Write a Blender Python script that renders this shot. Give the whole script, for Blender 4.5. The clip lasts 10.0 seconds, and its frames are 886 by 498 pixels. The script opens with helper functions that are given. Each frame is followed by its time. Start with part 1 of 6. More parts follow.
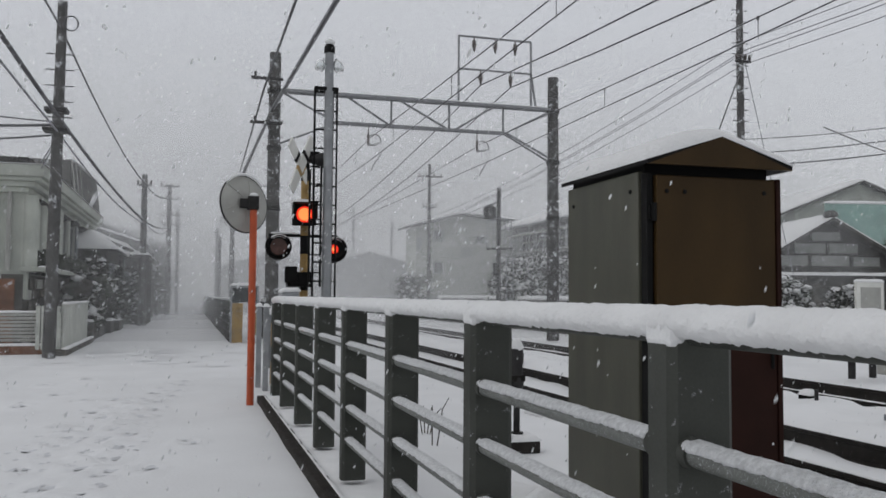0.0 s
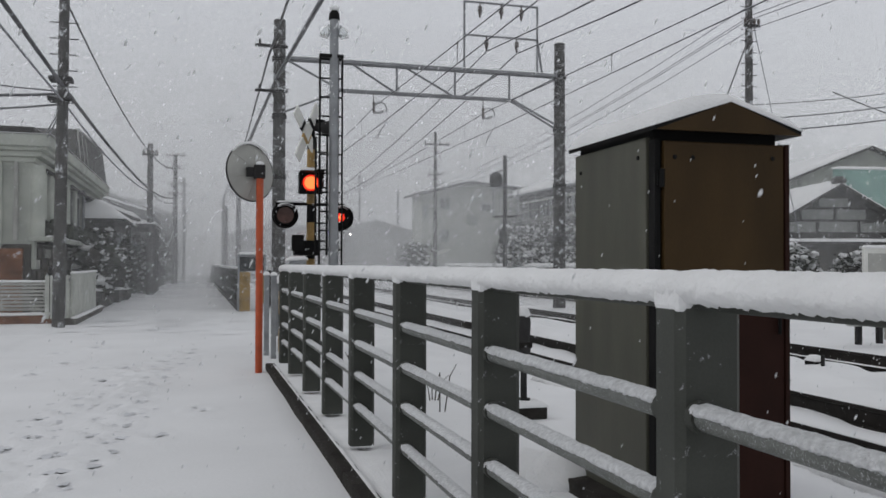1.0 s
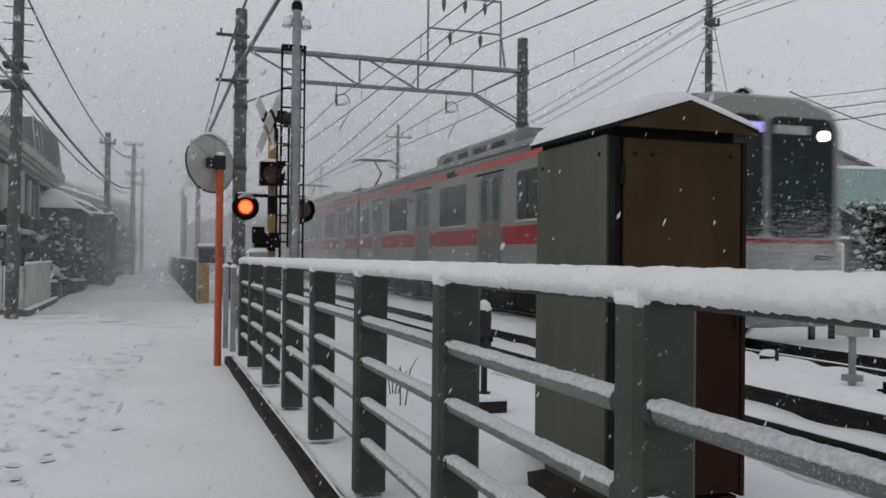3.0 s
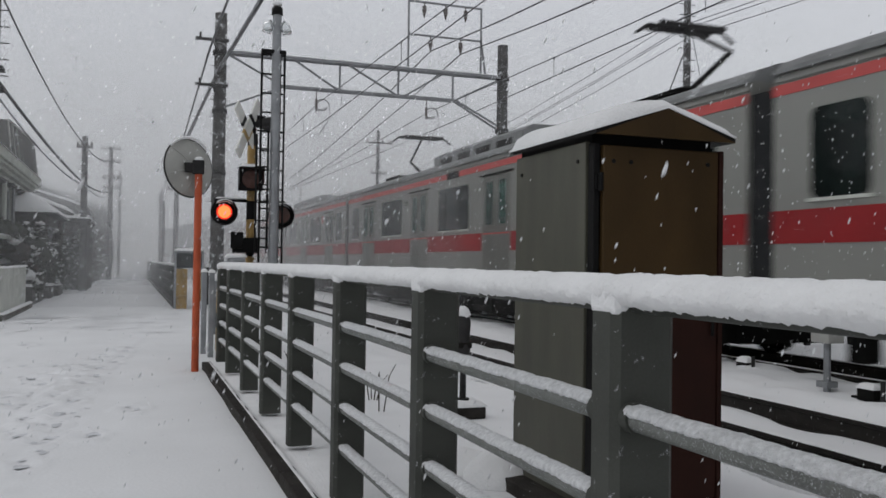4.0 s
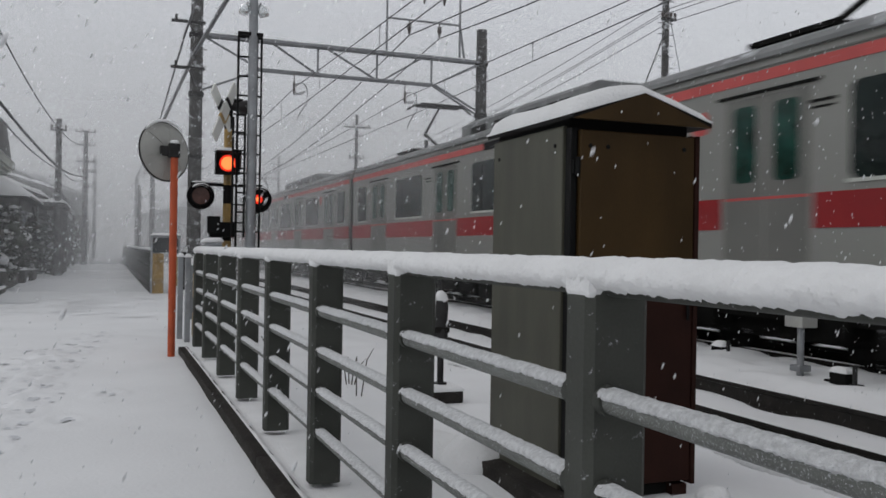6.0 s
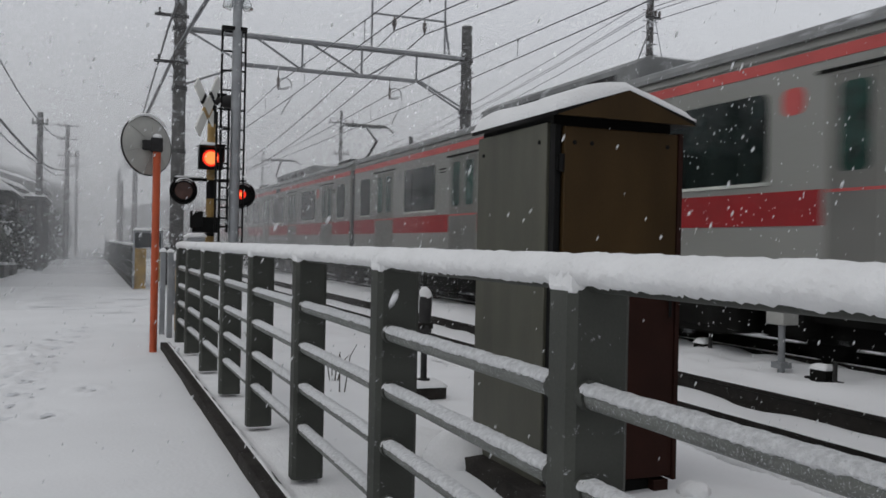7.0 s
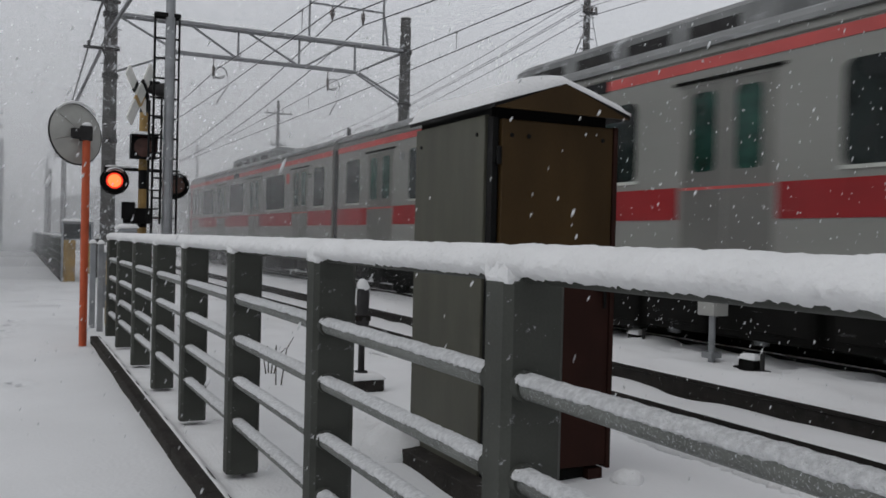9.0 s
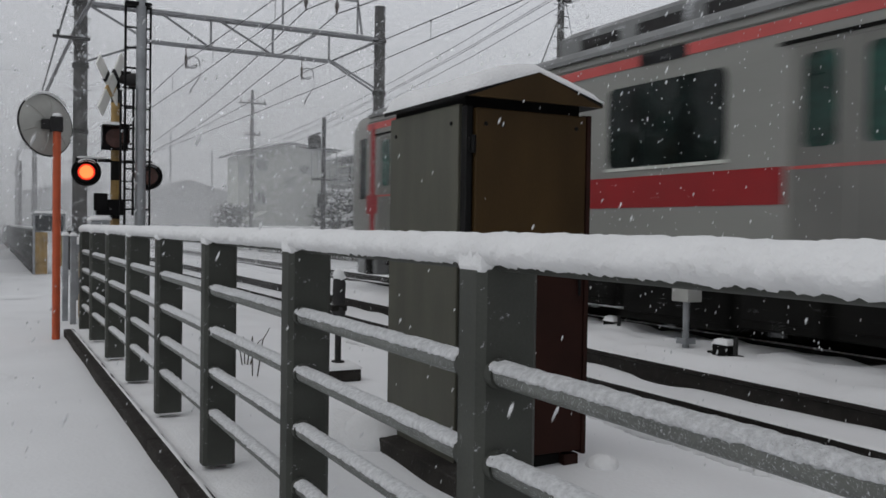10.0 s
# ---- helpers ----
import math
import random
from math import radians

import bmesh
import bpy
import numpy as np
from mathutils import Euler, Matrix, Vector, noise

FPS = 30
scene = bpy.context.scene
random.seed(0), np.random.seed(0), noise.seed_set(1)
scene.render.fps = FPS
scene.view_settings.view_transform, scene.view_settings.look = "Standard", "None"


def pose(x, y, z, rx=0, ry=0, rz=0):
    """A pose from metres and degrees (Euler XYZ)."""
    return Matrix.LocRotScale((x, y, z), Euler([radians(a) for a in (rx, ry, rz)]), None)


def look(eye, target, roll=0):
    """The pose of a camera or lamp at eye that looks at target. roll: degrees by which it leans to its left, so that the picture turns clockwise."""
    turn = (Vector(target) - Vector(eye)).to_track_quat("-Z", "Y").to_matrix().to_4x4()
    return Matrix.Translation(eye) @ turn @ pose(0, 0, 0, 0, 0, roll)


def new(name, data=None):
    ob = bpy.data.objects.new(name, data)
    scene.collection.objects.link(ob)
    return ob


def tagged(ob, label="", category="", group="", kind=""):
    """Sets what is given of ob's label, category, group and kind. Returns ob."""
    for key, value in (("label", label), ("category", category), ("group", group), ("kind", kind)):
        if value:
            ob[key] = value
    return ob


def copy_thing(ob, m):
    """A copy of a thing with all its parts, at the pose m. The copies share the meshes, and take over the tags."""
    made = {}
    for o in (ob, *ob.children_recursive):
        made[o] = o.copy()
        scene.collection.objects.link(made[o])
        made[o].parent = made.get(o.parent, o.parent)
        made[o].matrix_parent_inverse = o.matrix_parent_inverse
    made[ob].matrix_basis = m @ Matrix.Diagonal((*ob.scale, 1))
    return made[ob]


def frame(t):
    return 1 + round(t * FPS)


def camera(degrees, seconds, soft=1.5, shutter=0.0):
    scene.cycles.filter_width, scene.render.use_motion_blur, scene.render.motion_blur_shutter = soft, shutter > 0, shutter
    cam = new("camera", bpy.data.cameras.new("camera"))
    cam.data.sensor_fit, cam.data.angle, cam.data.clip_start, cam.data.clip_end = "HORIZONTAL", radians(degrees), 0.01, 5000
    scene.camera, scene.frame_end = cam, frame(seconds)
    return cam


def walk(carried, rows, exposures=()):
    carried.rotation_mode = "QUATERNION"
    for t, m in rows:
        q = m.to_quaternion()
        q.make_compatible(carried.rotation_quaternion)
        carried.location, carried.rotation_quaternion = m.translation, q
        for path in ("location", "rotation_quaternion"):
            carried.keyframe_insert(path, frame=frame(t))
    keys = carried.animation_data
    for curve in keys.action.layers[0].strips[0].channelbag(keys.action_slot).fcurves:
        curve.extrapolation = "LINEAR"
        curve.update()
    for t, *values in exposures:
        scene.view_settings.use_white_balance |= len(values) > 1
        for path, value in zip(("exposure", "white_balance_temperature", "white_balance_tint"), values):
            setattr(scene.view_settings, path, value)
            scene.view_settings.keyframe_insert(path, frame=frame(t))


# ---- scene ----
# ---------------------------------------------------------------- camera
cam = camera(53.9, 10.0, soft=1.6, shutter=0.22)
PATH = [
    (0, pose(-0.004, 0.002, 1.284, 93.09, -0.42, -16.34)),
    (0.5, pose(-0.007, 0.006, 1.286, 92.25, -0.22, -15.61)),
    (1, pose(-0.009, 0.002, 1.280, 90.99, -0.17, -15.92)),
    (1.5, pose(-0.009, 0.003, 1.282, 90.54, -0.22, -16.55)),
    (2, pose(-0.014, -0.000, 1.281, 90.67, -0.56, -17.26)),
    (2.5, pose(-0.008, 0.004, 1.282, 90.43, -0.57, -17.68)),
    (4, pose(-0.008, -0.003, 1.284, 90.98, -0.86, -19.78)),
    (4.5, pose(-0.006, -0.006, 1.284, 90.91, -0.81, -19.77)),
    (5, pose(0.003, 0.001, 1.280, 90.27, -0.89, -20.48)),
    (5.5, pose(0.002, 0.001, 1.280, 90.04, -0.87, -20.93)),
    (7, pose(0.007, 0.004, 1.276, 89.82, -1.22, -22.21)),
    (7.5, pose(0.002, -0.003, 1.275, 89.54, -1.29, -23.12)),
    (8, pose(0.004, -0.005, 1.274, 89.53, -1.66, -23.73)),
    (8.5, pose(0.006, -0.004, 1.273, 89.19, -1.59, -25.01)),
    (9, pose(0.014, 0.008, 1.273, 89.41, -1.36, -26.25)),
    (9.5, pose(0.009, -0.007, 1.274, 89.28, -1.67, -28.03)),
    (10, pose(0.017, -0.003, 1.273, 88.72, -0.88, -27.79)),
]
walk(cam, PATH, [(0, 0.0), (2.5, 0.0), (4.0, 0.05), (7.0, 0.03), (10, 0.0)])

# ---------------------------------------------------------------- world and light
scene.view_settings.exposure = 0.0
world = bpy.data.worlds.new("overcast_sky")
scene.world = world
world.use_nodes = True
wn, wl = world.node_tree.nodes, world.node_tree.links
bg = wn["Background"]
sky = wn.new("ShaderNodeTexSky")
sky.sky_type = "NISHITA"
sky.sun_disc = False
sky.sun_elevation, sky.sun_rotation = radians(45), radians(280)
dim = wn.new("ShaderNodeMixRGB")
dim.blend_type = "MULTIPLY"
dim.inputs[0].default_value = 1.0
dim.inputs[2].default_value = (0.07, 0.07, 0.07, 1)
wl.new(sky.outputs[0], dim.inputs[1])
# cloud deck: brighter towards the zenith, as an overcast sky is
geo = wn.new("ShaderNodeTexCoord")
sep = wn.new("ShaderNodeSeparateXYZ")
wl.new(geo.outputs["Generated"], sep.inputs[0])
ramp = wn.new("ShaderNodeValToRGB")
ramp.color_ramp.elements[0].position, ramp.color_ramp.elements[0].color = 0.0, (0.54, 0.55, 0.56, 1)
ramp.color_ramp.elements[1].position, ramp.color_ramp.elements[1].color = 1.0, (0.5, 0.51, 0.53, 1)
mid = ramp.color_ramp.elements.new(0.3)
mid.color = (0.596, 0.612, 0.655, 1)
wl.new(sep.outputs[2], ramp.inputs[0])
mix = wn.new("ShaderNodeMixRGB")
mix.inputs[0].default_value = 0.95
wl.new(dim.outputs[0], mix.inputs[1])
wl.new(ramp.outputs[0], mix.inputs[2])
wl.new(mix.outputs[0], bg.inputs[0])
bg.inputs[1].default_value = 1.0

sun = new("sun", bpy.data.lights.new("sun", "SUN"))
sun.data.energy, sun.data.angle, sun.data.color = 0.4, radians(60), (1.0, 0.98, 0.95)
sun.matrix_world = look((-22, 4, 24), (0, 8, 0))

# ---------------------------------------------------------------- materials


def material(name, colour, rough=0.7, metal=0.0, scale=8.0, vary=0.25, bump=0.15, grain=90.0, spec=0.4, emit=None, strength=0.0, tint=None, dust=0.0, dust_scale=4.0, stretch=(1, 1, 1)):
    """A surface with blotches at one scale, grain at another, fine relief, and clinging snow specks where dust is above zero."""
    m = bpy.data.materials.new(name)
    m.use_nodes = True
    n, l = m.node_tree.nodes, m.node_tree.links
    p = n["Principled BSDF"]
    p.inputs["Roughness"].default_value, p.inputs["Metallic"].default_value = rough, metal
    p.inputs["Specular IOR Level"].default_value = spec
    co = n.new("ShaderNodeTexCoord")
    mp = n.new("ShaderNodeMapping")
    mp.inputs["Scale"].default_value = stretch
    l.new(co.outputs["Object"], mp.inputs[0])
    info = n.new("ShaderNodeObjectInfo")
    big, fine = n.new("ShaderNodeTexNoise"), n.new("ShaderNodeTexNoise")
    big.inputs["Scale"].default_value, fine.inputs["Scale"].default_value = scale, grain
    big.inputs["Detail"].default_value, fine.inputs["Detail"].default_value = 6, 4
    for t in (big, fine):
        l.new(mp.outputs[0], t.inputs["Vector"])
    r = n.new("ShaderNodeValToRGB")
    c = Vector(colour)
    dark = c * (1 - vary)
    light = Vector(tint) if tint else c * (1 + vary)
    r.color_ramp.elements[0].position, r.color_ramp.elements[0].color = 0.3, (*dark, 1)
    r.color_ramp.elements[1].position, r.color_ramp.elements[1].color = 0.7, (*light, 1)
    add = n.new("ShaderNodeMath")
    add.operation = "MULTIPLY_ADD"
    add.inputs[1].default_value, add.inputs[2].default_value = 0.25, -0.125
    l.new(fine.outputs[0], add.inputs[0])
    sm = n.new("ShaderNodeMath")
    l.new(big.outputs[0], sm.inputs[0])
    l.new(add.outputs[0], sm.inputs[1])
    rnd = n.new("ShaderNodeMath")
    rnd.operation = "MULTIPLY_ADD"
    rnd.inputs[1].default_value, rnd.inputs[2].default_value = 0.12, -0.06
    l.new(info.outputs["Random"], rnd.inputs[0])
    sm2 = n.new("ShaderNodeMath")
    l.new(sm.outputs[0], sm2.inputs[0])
    l.new(rnd.outputs[0], sm2.inputs[1])
    l.new(sm2.outputs[0], r.inputs[0])
    out = r.outputs[0]
    if dust:
        dn = n.new("ShaderNodeTexNoise")
        dn.inputs["Scale"].default_value, dn.inputs["Detail"].default_value, dn.inputs["Roughness"].default_value = dust_scale, 8, 0.75
        l.new(co.outputs["Object"], dn.inputs["Vector"])
        dr = n.new("ShaderNodeValToRGB")
        dr.color_ramp.elements[0].position = 0.66 - dust * 0.25
        dr.color_ramp.elements[1].position = 0.74 - dust * 0.2
        l.new(dn.outputs[0], dr.inputs[0])
        mx = n.new("ShaderNodeMixRGB")
        l.new(dr.outputs[0], mx.inputs[0])
        l.new(out, mx.inputs[1])
        mx.inputs[2].default_value = (0.72, 0.74, 0.77, 1)
        out = mx.outputs[0]
    l.new(out, p.inputs["Base Color"])
    b = n.new("ShaderNodeBump")
    b.inputs["Strength"].default_value, b.inputs["Distance"].default_value = bump, 0.01
    l.new(fine.outputs[0], b.inputs["Height"])
    l.new(b.outputs[0], p.inputs["Normal"])
    if emit:
        p.inputs["Emission Color"].default_value = (*emit, 1)
        p.inputs["Emission Strength"].default_value = strength
    return m


SNOW = material("snow", (0.785, 0.788, 0.79), 0.9, scale=5, vary=0.04, bump=0.9, grain=55, spec=0.2)
WET_SNOW = material("thin_wet_snow", (0.74, 0.75, 0.76), 0.85, scale=70, vary=0.18, bump=1.0, grain=230, spec=0.2)
SNOW_GROUND = material("snow_ground", (0.765, 0.77, 0.778), 0.9, scale=0.9, vary=0.035, bump=0.3, grain=38, spec=0.15)
TRODDEN = material("trodden_snow", (0.63, 0.64, 0.66), 0.85, scale=9, vary=0.12, bump=0.5, grain=30, dust=0.3, dust_scale=20)
FENCE_PAINT = material("fence_paint", (0.057, 0.06, 0.053), 0.6, scale=3, vary=0.26, bump=0.1, grain=140, dust=0.12, dust_scale=26, spec=0.15)
PIPE_PAINT = material("pipe_paint", (0.105, 0.11, 0.1), 0.5, scale=9, vary=0.25, bump=0.1, grain=160, dust=0.42, dust_scale=210)
KERB = material("kerb_concrete", (0.032, 0.029, 0.026), 0.9, scale=6, vary=0.35, bump=0.6, grain=70, dust=0.15, dust_scale=30, spec=0.15)
CAB_GREY = material("cabinet_grey_paint", (0.07, 0.069, 0.052), 0.5, scale=2.2, vary=0.24, bump=0.05, grain=60, stretch=(2.2, 2.2, 0.5))
CAB_BROWN = material("cabinet_brown_paint", (0.046, 0.027, 0.0095), 0.5, scale=1.7, vary=0.24, bump=0.05, grain=60, spec=0.15, stretch=(2.0, 2.0, 0.7))
CAB_MAROON = material("cabinet_dark_maroon", (0.02, 0.0065, 0.0042), 0.7, scale=3, vary=0.25, bump=0.1, grain=60, spec=0.15)
BLACK = material("black_paint", (0.006, 0.006, 0.006), 0.55, scale=6, vary=0.3, bump=0.05, spec=0.12)
DARK_STEEL = material("dark_steel", (0.035, 0.034, 0.034), 0.6, metal=0.2, scale=6, vary=0.35, bump=0.2, dust=0.1, dust_scale=12, spec=0.15)
RAIL_STEEL = material("rail_steel", (0.02, 0.018, 0.016), 0.65, metal=0.2, scale=7, vary=0.35, bump=0.3, dust=0.12, dust_scale=30, spec=0.15)
GALV = material("galvanised_steel", (0.26, 0.27, 0.28), 0.5, metal=0.4, scale=5, vary=0.2, bump=0.1, dust=0.2, dust_scale=8)
GANTRY_STEEL = material("gantry_steel", (0.2, 0.205, 0.215), 0.6, metal=0.2, scale=5, vary=0.25, bump=0.1, dust=0.18, dust_scale=8)
POLE_CONCRETE = material("pole_concrete", (0.06, 0.058, 0.056), 0.85, scale=2.5, vary=0.35, bump=0.4, grain=40, dust=0.42, dust_scale=5)
WIRE = material("wire", (0.09, 0.092, 0.098), 0.6, scale=3, vary=0.2, bump=0.0, dust=0.2, dust_scale=3)
WIRE_LIGHT = material("snowy_wire", (0.24, 0.245, 0.26), 0.7, scale=3, vary=0.2, bump=0.0, dust=0.3, dust_scale=3)
ORANGE = material("orange_paint", (0.42, 0.075, 0.025), 0.5, scale=5, vary=0.2, bump=0.08, dust=0.08, dust_scale=18)
MIRROR_BACK = material("mirror_back_grey", (0.36, 0.36, 0.335), 0.6, scale=3, vary=0.14, bump=0.05, dust=0.1, dust_scale=9)
YELLOW = material("yellow_paint", (0.3, 0.19, 0.06), 0.5, scale=5, vary=0.4, bump=0.08, dust=0.28, dust_scale=16)
WHITE_PAINT = material("white_paint", (0.68, 0.68, 0.64), 0.5, scale=4, vary=0.08, bump=0.05)
LENS_RED = material("lit_red_lens", (0.5, 0.03, 0.01), 0.25, emit=(1.0, 0.03, 0.012), strength=0.75)
LENS_CORE = material("lit_lens_core", (0.6, 0.1, 0.02), 0.25, emit=(1.0, 0.19, 0.05), strength=1.7)
LENS_OFF = material("dark_lens", (0.075, 0.034, 0.026), 0.2, scale=12, vary=0.3)
HEADLIGHT = material("headlight", (0.8, 0.8, 0.8), 0.2, emit=(1.0, 0.97, 0.9), strength=6.0)
SIGN_LED = material("destination_sign", (0.1, 0.1, 0.3), 0.3, emit=(0.45, 0.38, 1.0), strength=0.9)
STAINLESS = material("stainless_steel", (0.262, 0.262, 0.243), 0.42, metal=0.35, scale=0.8, vary=0.08, bump=0.03, grain=50, stretch=(1, 0.3, 1))
DOOR_STEEL = material("door_steel", (0.165, 0.163, 0.15), 0.4, metal=0.4, scale=1.2, vary=0.12, bump=0.03, grain=50)
TRAIN_RED = material("train_red_band", (0.25, 0.006, 0.009), 0.4, scale=2, vary=0.12, bump=0.02, dust=0.05, dust_scale=10)
TRAIN_PINK = material("train_upper_band", (0.46, 0.075, 0.07), 0.45, scale=2, vary=0.14, bump=0.02, dust=0.1, dust_scale=8)
TRAIN_GLASS = material("train_window_glass", (0.006, 0.011, 0.01), 0.08, scale=2.5, vary=0.6, bump=0.0, spec=0.25)
# Green-black, strongly varied across the pane.
DOOR_GLASS = material("door_window_glass", (0.010, 0.04, 0.03), 0.1, scale=4.5, vary=0.8, bump=0.0, spec=0.3)
ROOF_GREY = material("train_roof_grey", (0.21, 0.215, 0.215), 0.75, scale=2, vary=0.2, bump=0.1, dust=0.35, dust_scale=2.5)
UNDERFLOOR = material("underfloor_black", (0.007, 0.0068, 0.0062), 0.8, scale=3, vary=0.4, bump=0.2, dust=0.06, dust_scale=9, spec=0.1)
GANGWAY = material("gangway_rubber", (0.02, 0.021, 0.022), 0.8, scale=4, vary=0.3, bump=0.3, dust=0.15, dust_scale=9, spec=0.15)
HOUSE_WHITE = material("house_render_white", (0.43, 0.45, 0.4), 0.85, scale=1.5, vary=0.2, bump=0.15, grain=30)
HOUSE_GREY = material("house_render_grey", (0.25, 0.256, 0.245), 0.85, scale=1.2, vary=0.18, bump=0.2, grain=14, dust=0.3, dust_scale=1.6)
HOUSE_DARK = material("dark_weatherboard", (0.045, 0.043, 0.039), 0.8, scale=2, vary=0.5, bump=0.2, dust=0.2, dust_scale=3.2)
HOUSE_STONE = material("stone_block", (0.085, 0.08, 0.07), 0.85, scale=2, vary=0.6, bump=0.4, grain=25, dust=0.2, dust_scale=5)
BRICK_BROWN = material("brown_brick", (0.17, 0.08, 0.045), 0.85, scale=3, vary=0.55, bump=0.3, grain=25, dust=0.24, dust_scale=3)
WINDOW_DARK = material("window_glass_dark", (0.035, 0.04, 0.042), 0.12, scale=2, vary=0.4, bump=0.0, spec=0.6)
CURTAIN = material("window_curtain", (0.34, 0.345, 0.33), 0.8, scale=6, vary=0.2, stretch=(6, 6, 0.3))
GREEN_NET = material("green_sheet_cladding", (0.2, 0.34, 0.3), 0.7, scale=1.2, vary=0.15)
BARK = material("bark", (0.045, 0.038, 0.032), 0.9, scale=9, vary=0.4, bump=0.6, grain=40, dust=0.2, dust_scale=9)
LEAF = material("evergreen_leaf", (0.03, 0.036, 0.024), 0.7, scale=3, vary=0.5, bump=0.1, dust=0.2, dust_scale=6)
WEED = material("dry_weed", (0.05, 0.042, 0.03), 0.9, scale=9, vary=0.3)
INSULATOR = material("insulator", (0.075, 0.06, 0.055), 0.3, scale=6, vary=0.2, dust=0.15)
PALE_METAL = material("pale_fence_metal", (0.5, 0.515, 0.47), 0.6, scale=3, vary=0.2, bump=0.1, dust=0.12, dust_scale=8)
FLAKE = material("snowflake", (0.68, 0.69, 0.7), 0.9, scale=5, vary=0.02, bump=0.0)


GLASS = bpy.data.materials.new("clear_lamp_glass")
GLASS.use_nodes = True
_p = GLASS.node_tree.nodes["Principled BSDF"]
_p.inputs["Base Color"].default_value = (0.85, 0.88, 0.88, 1)
_p.inputs["Transmission Weight"].default_value = 0.9
_p.inputs["Roughness"].default_value = 0.18
_p.inputs["IOR"].default_value = 1.3


def veil_material(name, share, low=4.0, high=24.0, near=None, far=None):
    """Haze put into a thin see-through sheet that scatters the daylight, in place of falling snow too fine to tell
    apart.
    """
    m = bpy.data.materials.new(name)
    m.use_nodes = True
    n, l = m.node_tree.nodes, m.node_tree.links
    n.remove(n["Principled BSDF"])
    out = n["Material Output"]
    clear, dif, tra = n.new("ShaderNodeBsdfTransparent"), n.new("ShaderNodeBsdfDiffuse"), n.new("ShaderNodeBsdfTranslucent")
    for b in (dif, tra):
        b.inputs[0].default_value = (0.97, 0.975, 0.98, 1)
    both, mx = n.new("ShaderNodeMixShader"), n.new("ShaderNodeMixShader")
    l.new(dif.outputs[0], both.inputs[1])
    l.new(tra.outputs[0], both.inputs[2])
    co, sp = n.new("ShaderNodeTexCoord"), n.new("ShaderNodeSeparateXYZ")
    l.new(co.outputs["Object"], sp.inputs[0])
    # Haze opacity thins out with height.
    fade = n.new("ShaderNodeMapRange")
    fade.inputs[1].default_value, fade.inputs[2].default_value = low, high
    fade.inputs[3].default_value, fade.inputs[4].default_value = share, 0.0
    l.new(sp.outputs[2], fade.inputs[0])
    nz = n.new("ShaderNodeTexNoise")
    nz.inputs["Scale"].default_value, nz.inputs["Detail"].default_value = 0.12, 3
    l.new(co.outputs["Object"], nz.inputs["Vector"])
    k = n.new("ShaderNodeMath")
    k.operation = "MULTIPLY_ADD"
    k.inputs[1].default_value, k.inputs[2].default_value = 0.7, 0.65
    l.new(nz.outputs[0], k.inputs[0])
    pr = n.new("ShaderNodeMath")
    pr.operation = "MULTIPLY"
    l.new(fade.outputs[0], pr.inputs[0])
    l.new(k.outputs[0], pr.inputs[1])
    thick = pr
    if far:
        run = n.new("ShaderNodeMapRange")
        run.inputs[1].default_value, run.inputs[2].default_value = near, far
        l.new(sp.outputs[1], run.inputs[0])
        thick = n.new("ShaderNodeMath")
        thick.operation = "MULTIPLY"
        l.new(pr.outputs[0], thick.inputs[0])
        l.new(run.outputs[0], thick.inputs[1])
    l.new(thick.outputs[0], mx.inputs[0])
    l.new(clear.outputs[0], mx.inputs[1])
    l.new(both.outputs[0], mx.inputs[2])
    l.new(mx.outputs[0], out.inputs[0])
    return m


# ---------------------------------------------------------------- mesh helpers


